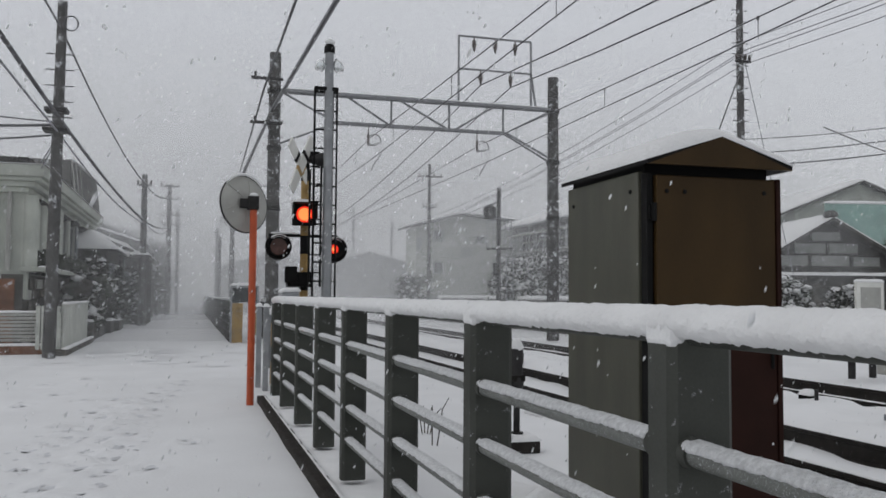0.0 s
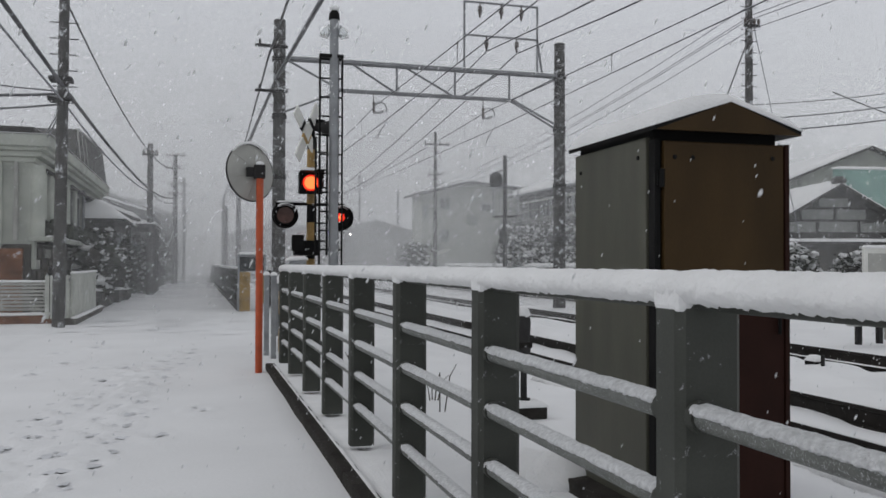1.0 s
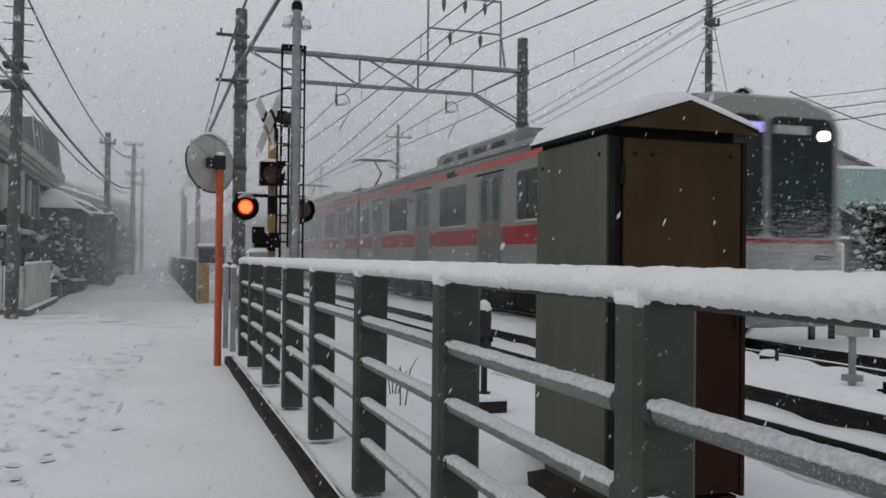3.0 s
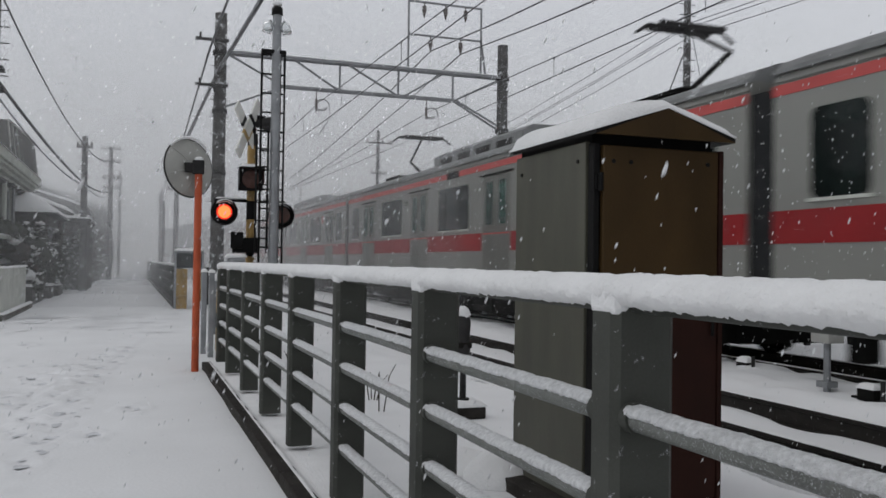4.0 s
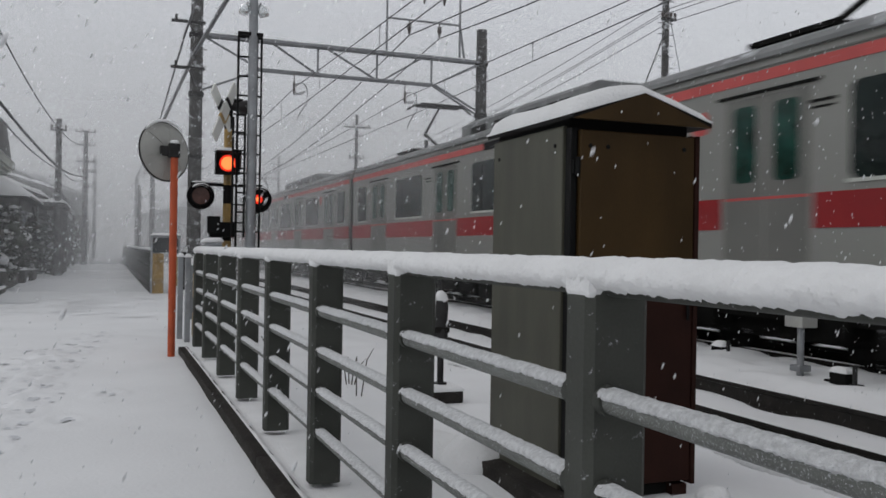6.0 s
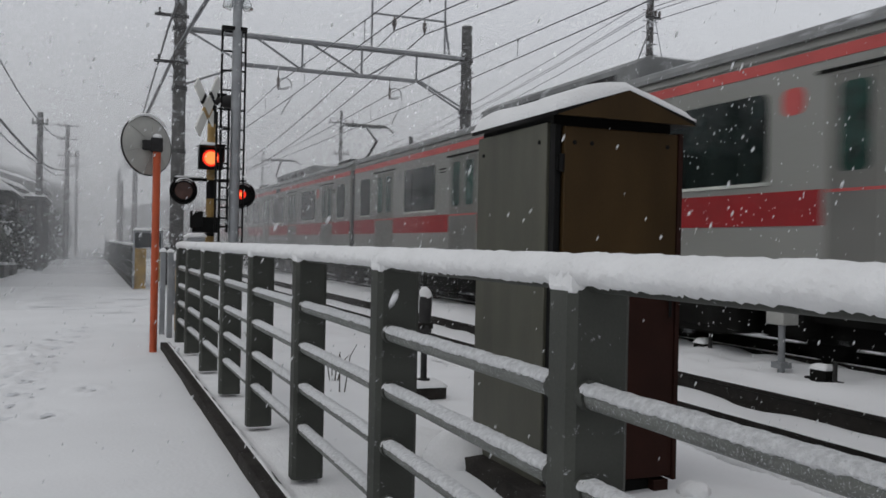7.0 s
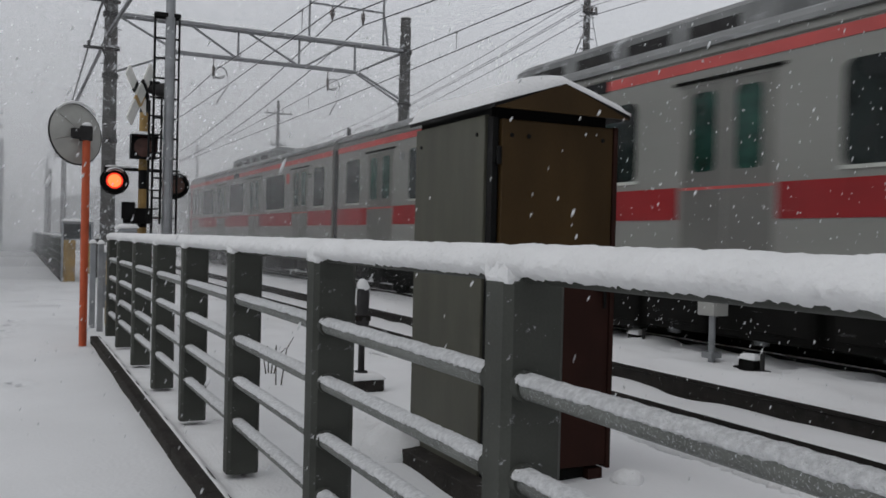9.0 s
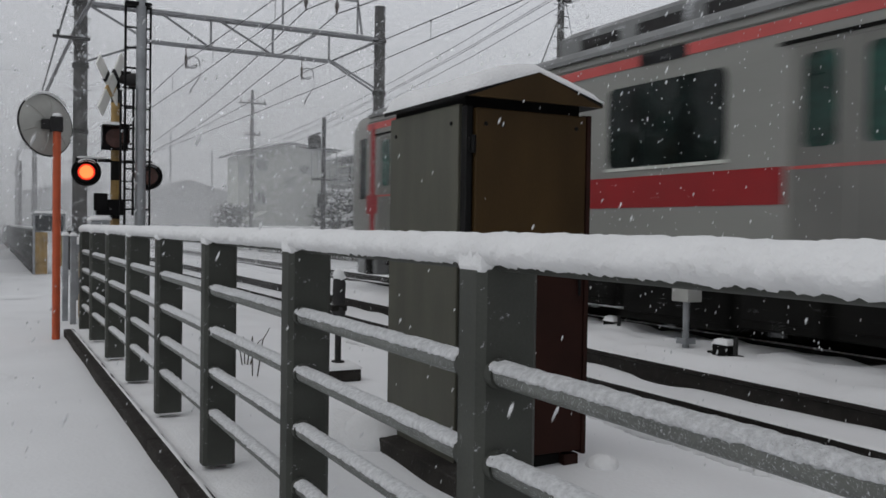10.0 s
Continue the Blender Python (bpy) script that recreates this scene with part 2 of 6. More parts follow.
class Solid:
    """Collects boxes, tubes and sweeps into one mesh."""

    def __init__(self):
        self.v, self.f, self.s = [], [], []

    def add(self, verts, faces, smooth=False):
        k = len(self.v)
        self.v += [tuple(p) for p in verts]
        self.f += [tuple(i + k for i in q) for q in faces]
        self.s += [smooth] * len(faces)
        return self

    def box(self, x0, x1, y0, y1, z0, z1, m=None):
        c = [(x, y, z) for z in (z0, z1) for y in (y0, y1) for x in (x0, x1)]
        if m:
            c = [m @ Vector(p) for p in c]
        return self.add(c, [(0, 2, 3, 1), (4, 5, 7, 6), (0, 1, 5, 4), (2, 6, 7, 3), (0, 4, 6, 2), (1, 3, 7, 5)])

    def sweep(self, path, radii, sides=10, squash=1.0, phase=0.0, smooth=True, cap=True):
        """A tube along points; radii one a point."""
        pts = [Vector(p) for p in path]
        if not hasattr(radii, "__len__"):
            radii = [radii] * len(pts)
        verts, faces = [], []
        up = None
        for i, p in enumerate(pts):
            d = (pts[min(i + 1, len(pts) - 1)] - pts[max(i - 1, 0)]).normalized()
            if up is None:
                up = Vector((0, 0, 1)) if abs(d.z) < 0.9 else Vector((0, 1, 0))
            side = d.cross(up).normalized()
            upp = side.cross(d).normalized()
            for k in range(sides):
                a = 2 * math.pi * k / sides + phase
                verts.append(p + side * math.cos(a) * radii[i] + upp * math.sin(a) * radii[i] * squash)
        for i in range(len(pts) - 1):
            for k in range(sides):
                a, b = i * sides + k, i * sides + (k + 1) % sides
                faces.append((a, b, b + sides, a + sides))
        self.add(verts, faces, smooth)
        if cap:
            self.add(verts[:sides], [tuple(range(sides))[::-1]])
            self.add(verts[-sides:], [tuple(range(sides))])
        return self

    def tube(self, a, b, r, r2=None, sides=10):
        return self.sweep([a, b], [r, r if r2 is None else r2], sides)

    def disc(self, c, n, r, t, sides=28, r2=None):
        c, n = Vector(c), Vector(n).normalized()
        return self.sweep([c, c + n * t], [r, r if r2 is None else r2], sides, smooth=False)

    def ball(self, c, rx, ry, rz, seg=10, rings=6, rough=0.0, seed=0):
        rng = random.Random(seed)
        verts, faces = [], []
        for i in range(rings + 1):
            th = math.pi * i / rings
            for k in range(seg):
                a = 2 * math.pi * k / seg
                q = 1 + rng.uniform(-rough, rough)
                verts.append((c[0] + rx * math.sin(th) * math.cos(a) * q, c[1] + ry * math.sin(th) * math.sin(a) * q, c[2] + rz * math.cos(th) * q))
        for i in range(rings):
            for k in range(seg):
                a, b = i * seg + k, i * seg + (k + 1) % seg
                faces.append((a, a + seg, b + seg, b))
        return self.add(verts, faces, True)

    def mesh(self, name, mat):
        me = bpy.data.meshes.new(name)
        me.from_pydata(self.v, [], self.f)
        me.polygons.foreach_set("use_smooth", self.s)
        me.materials.append(mat)
        me.update()
        return me


def part(name, solid, mat, parent=None, label="", at=None, bevel=0.0):
    ob = new(name, solid.mesh(name, mat))
    if parent:
        ob.parent = parent
    if at is not None:
        ob.matrix_local = at
    if bevel:
        b = ob.modifiers.new("bevel", "BEVEL")
        b.width, b.segments, b.limit_method = bevel, 2, "ANGLE"
    if label:
        tagged(ob, label)
    return ob


def thing(name, x, y, z, label, category, group="", kind="", rz=0.0):
    ob = new(name)
    ob.matrix_world = pose(x, y, z, 0, 0, rz)
    return tagged(ob, label, category, group, kind)


def shared(name, me, parent, at=None):
    ob = new(name, me)
    ob.parent = parent
    if at is not None:
        ob.matrix_local = at
    return ob


def lump(p, amount, size):
    return noise.noise(Vector(p) / size) * amount


def snow_ridge(a, b, half, high, step=0.05, seed=0.0, lumps=0.35, flat=0.35, fine=0.045):
    """A rounded, lumpy bank of snow lying along a rail from a to b."""
    a, b = Vector(a), Vector(b)
    n = max(2, int((b - a).length / step))
    d = (b - a).normalized()
    side = d.cross(Vector((0, 0, 1))).normalized()
    s, sides = Solid(), 18 if step < 0.03 else 12
    verts, faces = [], []
    for i in range(n + 1):
        p = a.lerp(b, i / n)
        end = min(1.0, min(i, n - i) / 1.5 + 0.35)
        for k in range(sides):
            t = 2 * math.pi * k / sides
            cx, cz = math.cos(t), math.sin(t)
            rz = high if cz > 0 else high * flat
            q = p + side * cx * half * end + Vector((0, 0, cz * rz * end))
            rough = 1.0 if cz < 0.1 else 0.45
            w = rough * (lump((q.x + seed, q.y, q.z), lumps, fine) + lump((q.x, q.y + seed, q.z + 4), lumps * 0.6, fine * 0.45)) + lump((q.x + seed, q.y + 9, q.z), lumps * 0.5, fine * 4)
            verts.append(q + (side * cx * half + Vector((0, 0, cz * rz))) * w)
    for i in range(n):
        for k in range(sides):
            c, e = i * sides + k, i * sides + (k + 1) % sides
            faces.append((c, e, e + sides, c + sides))
    s.add(verts, faces, True)
    s.add(verts[:sides], [tuple(range(sides))[::-1]])
    s.add(verts[-sides:], [tuple(range(sides))])
    return s


def snow_slab(x0, x1, y0, y1, base, high, nx=10, ny=10, seed=0.0, edge=0.04, drift=None):
    """Snow lying on a top: base(x, y) is the height that it lies on; thick in the middle and round at the rim."""
    s, verts, faces = Solid(), [], []
    for i in range(nx + 1):
        for j in range(ny + 1):
            x, y = x0 + (x1 - x0) * i / nx, y0 + (y1 - y0) * j / ny
            rim = min(x - x0, x1 - x, y - y0, y1 - y)
            k = math.sqrt(max(0.0, min(1.0, rim / edge)))
            verts.append((x, y, base(x, y) + high * (0.25 + 0.75 * k) + lump((x + seed, y, 0), high * 0.35, 0.25) * k + (drift(x, y) * k if drift else 0.0)))
    top = len(verts)
    for i in range(nx + 1):
        for j in range(ny + 1):
            x, y = x0 + (x1 - x0) * i / nx, y0 + (y1 - y0) * j / ny
            verts.append((x, y, base(x, y)))
    w = ny + 1
    for i in range(nx):
        for j in range(ny):
            a = i * w + j
            faces.append((a, a + w, a + w + 1, a + 1))
    for i in range(nx):
        for j, flip in ((0, False), (ny, True)):
            a, b = i * w + j, (i + 1) * w + j
            faces.append((a, a + top, b + top, b) if not flip else (a, b, b + top, a + top))
    for j in range(ny):
        for i, flip in ((0, True), (nx, False)):
            a, b = i * w + j, i * w + j + 1
            faces.append((a, a + top, b + top, b) if not flip else (a, b, b + top, a + top))
    return s.add(verts, faces, True)


def wire(name, pts, r, sag=0.0, mat=None, label="dark overhead wire strung between poles", category="wire", group="overhead wires"):
    path = []
    pts = [Vector(p) for p in pts]
    for a, b in zip(pts, pts[1:]):
        for i in range(10):
            t = i / 10
            q = a.lerp(b, t)
            q.z -= sag * 4 * t * (1 - t)
            path.append(q)
    path.append(pts[-1])
    ob = new(name, Solid().sweep(path, r, 6).mesh(name, mat or WIRE))
    return tagged(ob, label, category, group)

# ---------------------------------------------------------------- ground


def ground_height(x, y):
    z = lump((x, y, 0), 0.012, 0.6) + lump((x, y, 5), 0.02, 2.3)
    if x > 1.3:
        z += lump((x, y, 9), 0.035, 0.8)
    if x > 3.2:
        z -= 0.055 * min(1.0, (x - 3.2) / 0.7) * max(0.0, min(1.0, (13.0 - x) / 2.0))
    if 5.6 < x < 7.5:
        z += 0.15 * min(1.0, (x - 5.6) / 0.5, (7.5 - x) / 0.15) + lump((x, y, 3), 0.05, 0.35)
    if x < -2.6:
        z += 0.02
    return z


STEPS = []
_r = random.Random(4)
for _k in range(34):
    _t = _k / 33
    _y = 3.2 + 10.3 * _t
    _x = -0.92 + 0.35 * min(1.0, _t * 1.9) + 0.5 * max(0.0, _t - 0.62) / 0.38
    STEPS.append((_x + (0.1 if _k % 2 else -0.1) + _r.uniform(-0.05, 0.05), _y + _r.uniform(-0.1, 0.1)))
for _k in range(46):
    _t = _k / 45
    STEPS.append((-1.25 + 0.55 * _t + _r.uniform(-0.28, 0.28), 2.6 + 8.5 * _t + _r.uniform(-0.15, 0.15)))
for _x, _y in ((-1.15, 9.1), (-1.78, 10.8), (-1.56, 12.0), (-1.12, 11.3), (-0.8, 10.4), (-0.27, 6.8), (0.04, 7.9), (-1.9, 13.4), (-1.4, 14.1), (-2.1, 9.4), (-1.3, 6.0), (-1.6, 7.5)):
    STEPS.append((_x, _y))


def make_ground():
    """One sheet of snow: fine near the road, coarse towards the horizon."""
    def axis(lo, hi, step, far):
        a = list(np.arange(lo, hi + step / 2, step))
        g, d = step, hi
        while d < far:
            g *= 1.35
            d += g
            a.append(d)
        g, d = step, lo
        while d > -far:
            g *= 1.35
            d -= g
            a.insert(0, d)
        return a
    xs, ys = axis(-2.6, 7.7, 0.06, 900), axis(2.0, 15.0, 0.065, 900)
    verts = []
    for y in ys:
        for x in xs:
            z = ground_height(x, y) if abs(x) < 40 and -20 < y < 80 else 0.0
            if x < 0.8 and 1.5 < y < 19:
                for sx, sy in STEPS:
                    dx, dy = (x - sx) / 0.075, (y - sy) / 0.15
                    q = dx * dx + dy * dy
                    if q < 4:
                        z += 0.02 * math.exp(-(q - 2.4) ** 2) - 0.012 * math.exp(-q * 1.5)
            verts.append((x, y, z))
    w = len(xs)
    faces = [(j * w + i, j * w + i + 1, (j + 1) * w + i + 1, (j + 1) * w + i) for j in range(len(ys) - 1) for i in range(w - 1)]
    ob = new("ground", Solid().add(verts, faces, True).mesh("ground", SNOW_GROUND))
    tagged(ob, "snow-covered road and trackside ground with faint footprints", "ground", kind="structure")


make_ground()


def make_footprints():
    rng = random.Random(12)
    s = Solid()
    for n, (x, y) in enumerate(STEPS):
        marks = [(x + rng.gauss(0, 0.04), y + rng.gauss(0, 0.05), rng.uniform(0.03, 0.05), rng.uniform(0.05, 0.09))]
        for _ in range(rng.randint(4, 9) if n < 80 else 2):
            marks.append((x + rng.gauss(0, 0.1), y + rng.gauss(0, 0.17), rng.uniform(0.012, 0.034), rng.uniform(0.014, 0.045)))
        for px, py, rx, ry in marks:
            t = rng.uniform(-0.4, 0.4)
            ring = []
            for k in range(14):
                a = 2 * math.pi * k / 14
                q = 1 + rng.uniform(-0.4, 0.4)
                u, v = rx * math.cos(a) * q, ry * math.sin(a) * q
                gx, gy = px + u * math.cos(t) - v * math.sin(t), py + u * math.sin(t) + v * math.cos(t)
                ring.append((gx, gy, ground_height(gx, gy) + 0.005))
            s.add(ring, [tuple(range(14))])
    for k in range(34):
        px, py, w = rng.uniform(-2.2, 1.0), rng.uniform(15.4, 22.5), rng.uniform(0.08, 0.4)
        ring = []
        for i in range(14):
            a = 2 * math.pi * i / 14
            q = 1 + rng.uniform(-0.3, 0.3)
            gx, gy = px + w * math.cos(a) * q, py + 0.05 * math.sin(a) * q
            ring.append((gx, gy, ground_height(gx, gy) + 0.006))
        s.add(ring, [tuple(range(14))])
    ob = new("trodden_snow", s.mesh("trodden_snow", TRODDEN))
    tagged(ob, "trodden grey slush of footprints and ruts on the road", "footprints", kind="stuff")


make_footprints()


def make_kerb():
    k = thing("kerb", 0, 0, 0, "dark wet concrete kerb with snow on its top", "kerb", kind="structure")
    n = 13
    for i in range(n):
        y0, y1 = -1.6 + i * 0.95, -1.6 + (i + 1) * 0.95 - 0.006
        part("kerb_stone", Solid().box(0.825, 0.93, y0, y1, -0.1, 0.075), KERB, k, bevel=0.008)
    part("snow", snow_slab(0.9, 1.4, -1.55, 10.72, lambda x, y: 0.076 - 0.07 * min(1.0, max(0.0, x - 0.9) / 0.06), 0.03, 20, 200, 2.0, 0.03), SNOW, k, "snow lying on the kerb")


make_kerb()

# ---------------------------------------------------------------- railing beside the road
POSTS = [-0.98, 0.37, 1.735, 3.105, 4.465, 5.83, 7.115, 8.43, 9.78, 10.86]
RAILS_Z = (0.95, 0.74, 0.533, 0.323)


def make_railing():
    f = thing("railing", 0, 0, 0, "dark grey steel railing with snow on its bars", "railing")
    body = Solid()
    c = 0.018
    prof = [(1.0 + c, -0.057), (1.163 - c, -0.057), (1.163, -0.057 + c), (1.163, 0.057 - c), (1.163 - c, 0.057), (1.0 + c, 0.057), (1.0, 0.057 - c), (1.0, -0.057 + c)]
    prof = [(x - 1.07, y) for x, y in prof]
    lo, hi = [(x, y, 0.03) for x, y in prof], [(x, y, 1.2) for x, y in prof]
    body.add(lo + hi, [(k, (k + 1) % 8, 8 + (k + 1) % 8, 8 + k) for k in range(8)] + [tuple(range(8, 16))])
    post_me = body.mesh("post", FENCE_PAINT)
    flange_me = Solid().sweep([(0, 0, 0), (0, 0, 0.03)], 0.036, 12).mesh("rail_flange", FENCE_PAINT)
    for y in POSTS:
        p = shared("post", post_me, f, pose(1.07, y, 0.03))
        for z in RAILS_Z:
            for s in (1, -1):
                shared("rail_flange", flange_me, p, Matrix.Translation((-0.022, s * 0.055, z - 0.03)) @ pose(0, 0, 0, -90 * s))
    for i, (a, b) in enumerate(zip(POSTS, POSTS[1:])):
        for j, z in enumerate(RAILS_Z):
            r = part("rail", Solid().tube((1.048, a + 0.055, z), (1.048, b - 0.055, z), 0.029, sides=16), PIPE_PAINT, f)
            part("snow", snow_ridge((1.045, a + 0.075, z + 0.013), (1.045, b - 0.06, z + 0.011), 0.0295, 0.0205, 0.0085 if i < 5 else 0.02, i * 3.7 + j, 0.24, 0.5, 0.014), WET_SNOW, r, "thin wet snow on the bar")
    part("top_rail", Solid().sweep([(1.06, POSTS[0] - 0.06, 1.205), (1.06, POSTS[-1] + 0.06, 1.205)], 0.026, 14), FENCE_PAINT, f)
    part("snow", snow_ridge((1.055, POSTS[0] - 0.05, 1.222), (1.055, POSTS[-1] + 0.07, 1.222), 0.061, 0.045, 0.0105, 1.3, 0.2, 0.72, 0.02), SNOW, f, "thick snow on the top bar")
    for i, y in enumerate(POSTS):
        part("snow_cap", Solid().box(-0.074, -0.022, -0.06, 0.056, 1.172, 1.245), SNOW, f, "snow cap on the post", at=pose(1.07, y, 0), bevel=0.02)


make_railing()

# ---------------------------------------------------------------- relay cabinet


def make_cabinet():
    c = thing("relay_cabinet", 2.53, 4.265, 0, "tall steel relay cabinet with brown door and snowy gabled roof", "cabinet")
    x0, x1, y0, y1, z0, z1 = -0.375, 0.375, -0.455, 0.465, 0.07, 1.9
    # Black core runs up to the roof; the shade under the eaves is painted.
    part("body", Solid().box(x0 + 0.02, x1 - 0.02, y0 + 0.06, y1 - 0.02, z0, z1 + 0.055), BLACK, c)
    side = part("side_panel", Solid().box(x0 - 0.004, x0 + 0.024, y0 + 0.085, y1, z0, z1 + 0.015), CAB_GREY, c, "grey painted steel side panel", bevel=0.004)
    part("side_panel", Solid().box(x1 - 0.024, x1, y0 + 0.02, y1, z0, z1), CAB_MAROON, c, bevel=0.004)
    part("back_panel", Solid().box(x0 + 0.03, x1 - 0.03, y1 - 0.02, y1 + 0.004, z0, z1), CAB_GREY, c, bevel=0.004)
    door = part("door", Solid().box(x0 + 0.045, x1 - 0.022, y0 - 0.012, y0 + 0.03, 1.205, z1 - 0.01), CAB_BROWN, c, "brown painted steel door", bevel=0.006)
    # Door colour changes at 1.2 m: darker red-brown below.
    part("lower_door", Solid().box(x0 + 0.045, x1 - 0.022, y0 - 0.012, y0 + 0.03, z0 + 0.02, 1.2), CAB_MAROON, c, "dark red-brown lower door", bevel=0.006)
    part("corner_post", Solid().box(x0 + 0.004, x0 + 0.036, y0 + 0.01, y0 + 0.07, z0, z1), BLACK, c, bevel=0.003)
    part("corner_post", Solid().box(x1 - 0.02, x1 + 0.006, y0 - 0.02, y0 + 0.03, z0, z1 - 0.005), CAB_MAROON, c, bevel=0.003)
    for z in (0.42, 1.05, 1.66):
        part("hinge", Solid().tube((x0 + 0.03, y0 - 0.012, z), (x0 + 0.03, y0 - 0.012, z + 0.09), 0.013).box(x0 + 0.01, x0 + 0.06, y0 - 0.006, y0 + 0.012, z + 0.01, z + 0.08), BLACK, c)
    part("handle", Solid().box(x1 - 0.11, x1 - 0.05, y0 - 0.03, y0 - 0.01, 1.02, 1.05).tube((x1 - 0.06, y0 - 0.028, 1.035), (x1 - 0.06, y0 - 0.028, 0.93), 0.009), BLACK, door, bevel=0.003)
    for x, z in ((x0 + 0.1, z1 - 0.09), (x1 - 0.09, z1 - 0.08), (x0 + 0.2, z1 - 0.09)):
        part("bolt", Solid().disc((x, y0 - 0.012, z), (0, -1, 0), 0.011, 0.006, 10), BLACK, door)
    for y, z in ((y0 + 0.16, z1 - 0.08), (y1 - 0.08, z1 - 0.09)):
        part("bolt", Solid().disc((x0 - 0.004, y, z), (-1, 0, 0), 0.011, 0.006, 10), BLACK, side)
    # gabled roof with a drip edge
    rx, ry0, ry1, ze, zp = 0.41, -0.53, 0.49, 1.955, 2.085
    rise = lambda x, y: zp - (zp - ze) * abs(x) / rx
    roof, t = Solid(), 0.022
    v = []
    for y in (ry0, ry1):
        v += [(-rx, y, ze), (0, y, zp), (rx, y, ze), (rx, y, ze - t), (0, y, zp - t), (-rx, y, ze - t)]
    roof.add(v, [(0, 1, 7, 6), (1, 2, 8, 7), (2, 3, 9, 8), (3, 4, 10, 9), (4, 5, 11, 10), (5, 0, 6, 11), (0, 5, 4, 1), (1, 4, 3, 2), (6, 7, 10, 11), (7, 8, 9, 10)])
    part("roof", roof, BLACK, c)
    g = Solid()
    g.add([(-rx, ry0 - 0.004, ze - t), (rx, ry0 - 0.004, ze - t), (0, ry0 - 0.004, zp), (-rx, ry0 + 0.015, ze - t), (rx, ry0 + 0.015, ze - t), (0, ry0 + 0.015, zp)],
          [(0, 1, 2), (5, 4, 3), (0, 3, 4, 1), (1, 4, 5, 2), (2, 5, 3, 0)])
    part("gable", g, CAB_BROWN, c, "brown gable plate under the roof")
    part("snow", snow_slab(-rx - 0.005, rx + 0.005, ry0 - 0.005, ry1 + 0.01, rise, 0.05, 24, 24, 5.0, 0.05, lambda x, y: 0.03 * min(1.0, max(0.0, -x / 0.2))), SNOW, c, "smooth snow on the roof")
    part("plinth", Solid().box(x0 + 0.03, x1 - 0.04, y0 + 0.05, y1 - 0.03, 0.0, z0), UNDERFLOOR, c, bevel=0.006)
    part("foot", Solid().box(x1 - 0.12, x1 - 0.03, y0 - 0.0, y0 + 0.1, 0.0, z0), CAB_MAROON, c)
    # Dark cable trough, enlarged so its colour also covers the shadow at the foot.
    part("cable_duct", Solid().box(x0 - 0.13, x0 + 0.02, y0 - 0.2, y1 - 0.05, -0.05, 0.075), KERB, c, bevel=0.01)


make_cabinet()


def snow_heap(x, y, rx, ry, rz, seed):
    s = Solid().ball((0, 0, 0), rx, ry, rz, 22, 12)
    s.v = [(a + lump((a + seed, b, c), 0.05, 0.18), b + lump((a, b + seed, c), 0.05, 0.18), c + lump((a, b, c + seed), 0.04, 0.15)) for a, b, c in s.v]
    ob = part("snow_mound", s, SNOW)
    ob.matrix_world = pose(x, y, 0.0)
    tagged(ob, "rounded mound of fresh snow on the ground", "snow mound", "snow mounds")


for h in ((2.08, 4.72, 0.22, 0.17, 0.22, 1), (1.95, 5.15, 0.3, 0.35, 0.12, 2), (2.98, 3.72, 0.1, 0.08, 0.06, 3)):
    snow_heap(*h)


def make_rail_bank():
    """Ploughed, crumbly snow lying along the nearer track."""
    s = snow_ridge((4.05, 0.5, -0.06), (4.05, 9.5, -0.06), 0.26, 0.105, 0.035, 3.0, 0.3, 0.2, 0.06)
    ob = part("snow_bank", s, SNOW)
    tagged(ob, "crumbly low bank of snow along the rail", "snow bank", kind="stuff")


make_rail_bank()


def make_stand():
    s = thing("lever_stand", 2.65, 6.85, 0, "rusty trackside lever stand on a concrete foot, snow on top", "lever stand")
    part("foot", Solid().box(-0.16, 0.16, -0.14, 0.14, 0.0, 0.1), KERB, s, bevel=0.015)
    part("snow", snow_slab(-0.165, 0.165, -0.145, 0.145, lambda x, y: 0.1, 0.045, 10, 10, 3.0), SNOW, s)
    part("stem", Solid().tube((0, 0, 0.1), (0, 0, 0.62), 0.028, 0.026, 12).tube((0, 0, 0.13), (0, 0, 0.16), 0.055, sides=12), DARK_STEEL, s)
    part("head", Solid().sweep([(0, 0, 0.52), (0, 0, 0.56), (0, 0, 0.62), (0.005, 0, 0.8), (0.0, 0, 0.86), (-0.02, 0, 0.9)], [0.05, 0.06, 0.05, 0.055, 0.045, 0.02], 14), DARK_STEEL, s, "dark cast head")
    part("clamp", Solid().box(-0.075, 0.06, -0.05, 0.05, 0.58, 0.63), RAIL_STEEL, s, bevel=0.006)
    part("snow_cap", Solid().sweep([(0.015, 0, 0.84), (-0.005, 0, 0.885), (-0.02, 0, 0.915), (-0.03, 0, 0.925)], [0.05, 0.05, 0.035, 0.01], 14), SNOW, s)


make_stand()

# ---------------------------------------------------------------- traffic mirror


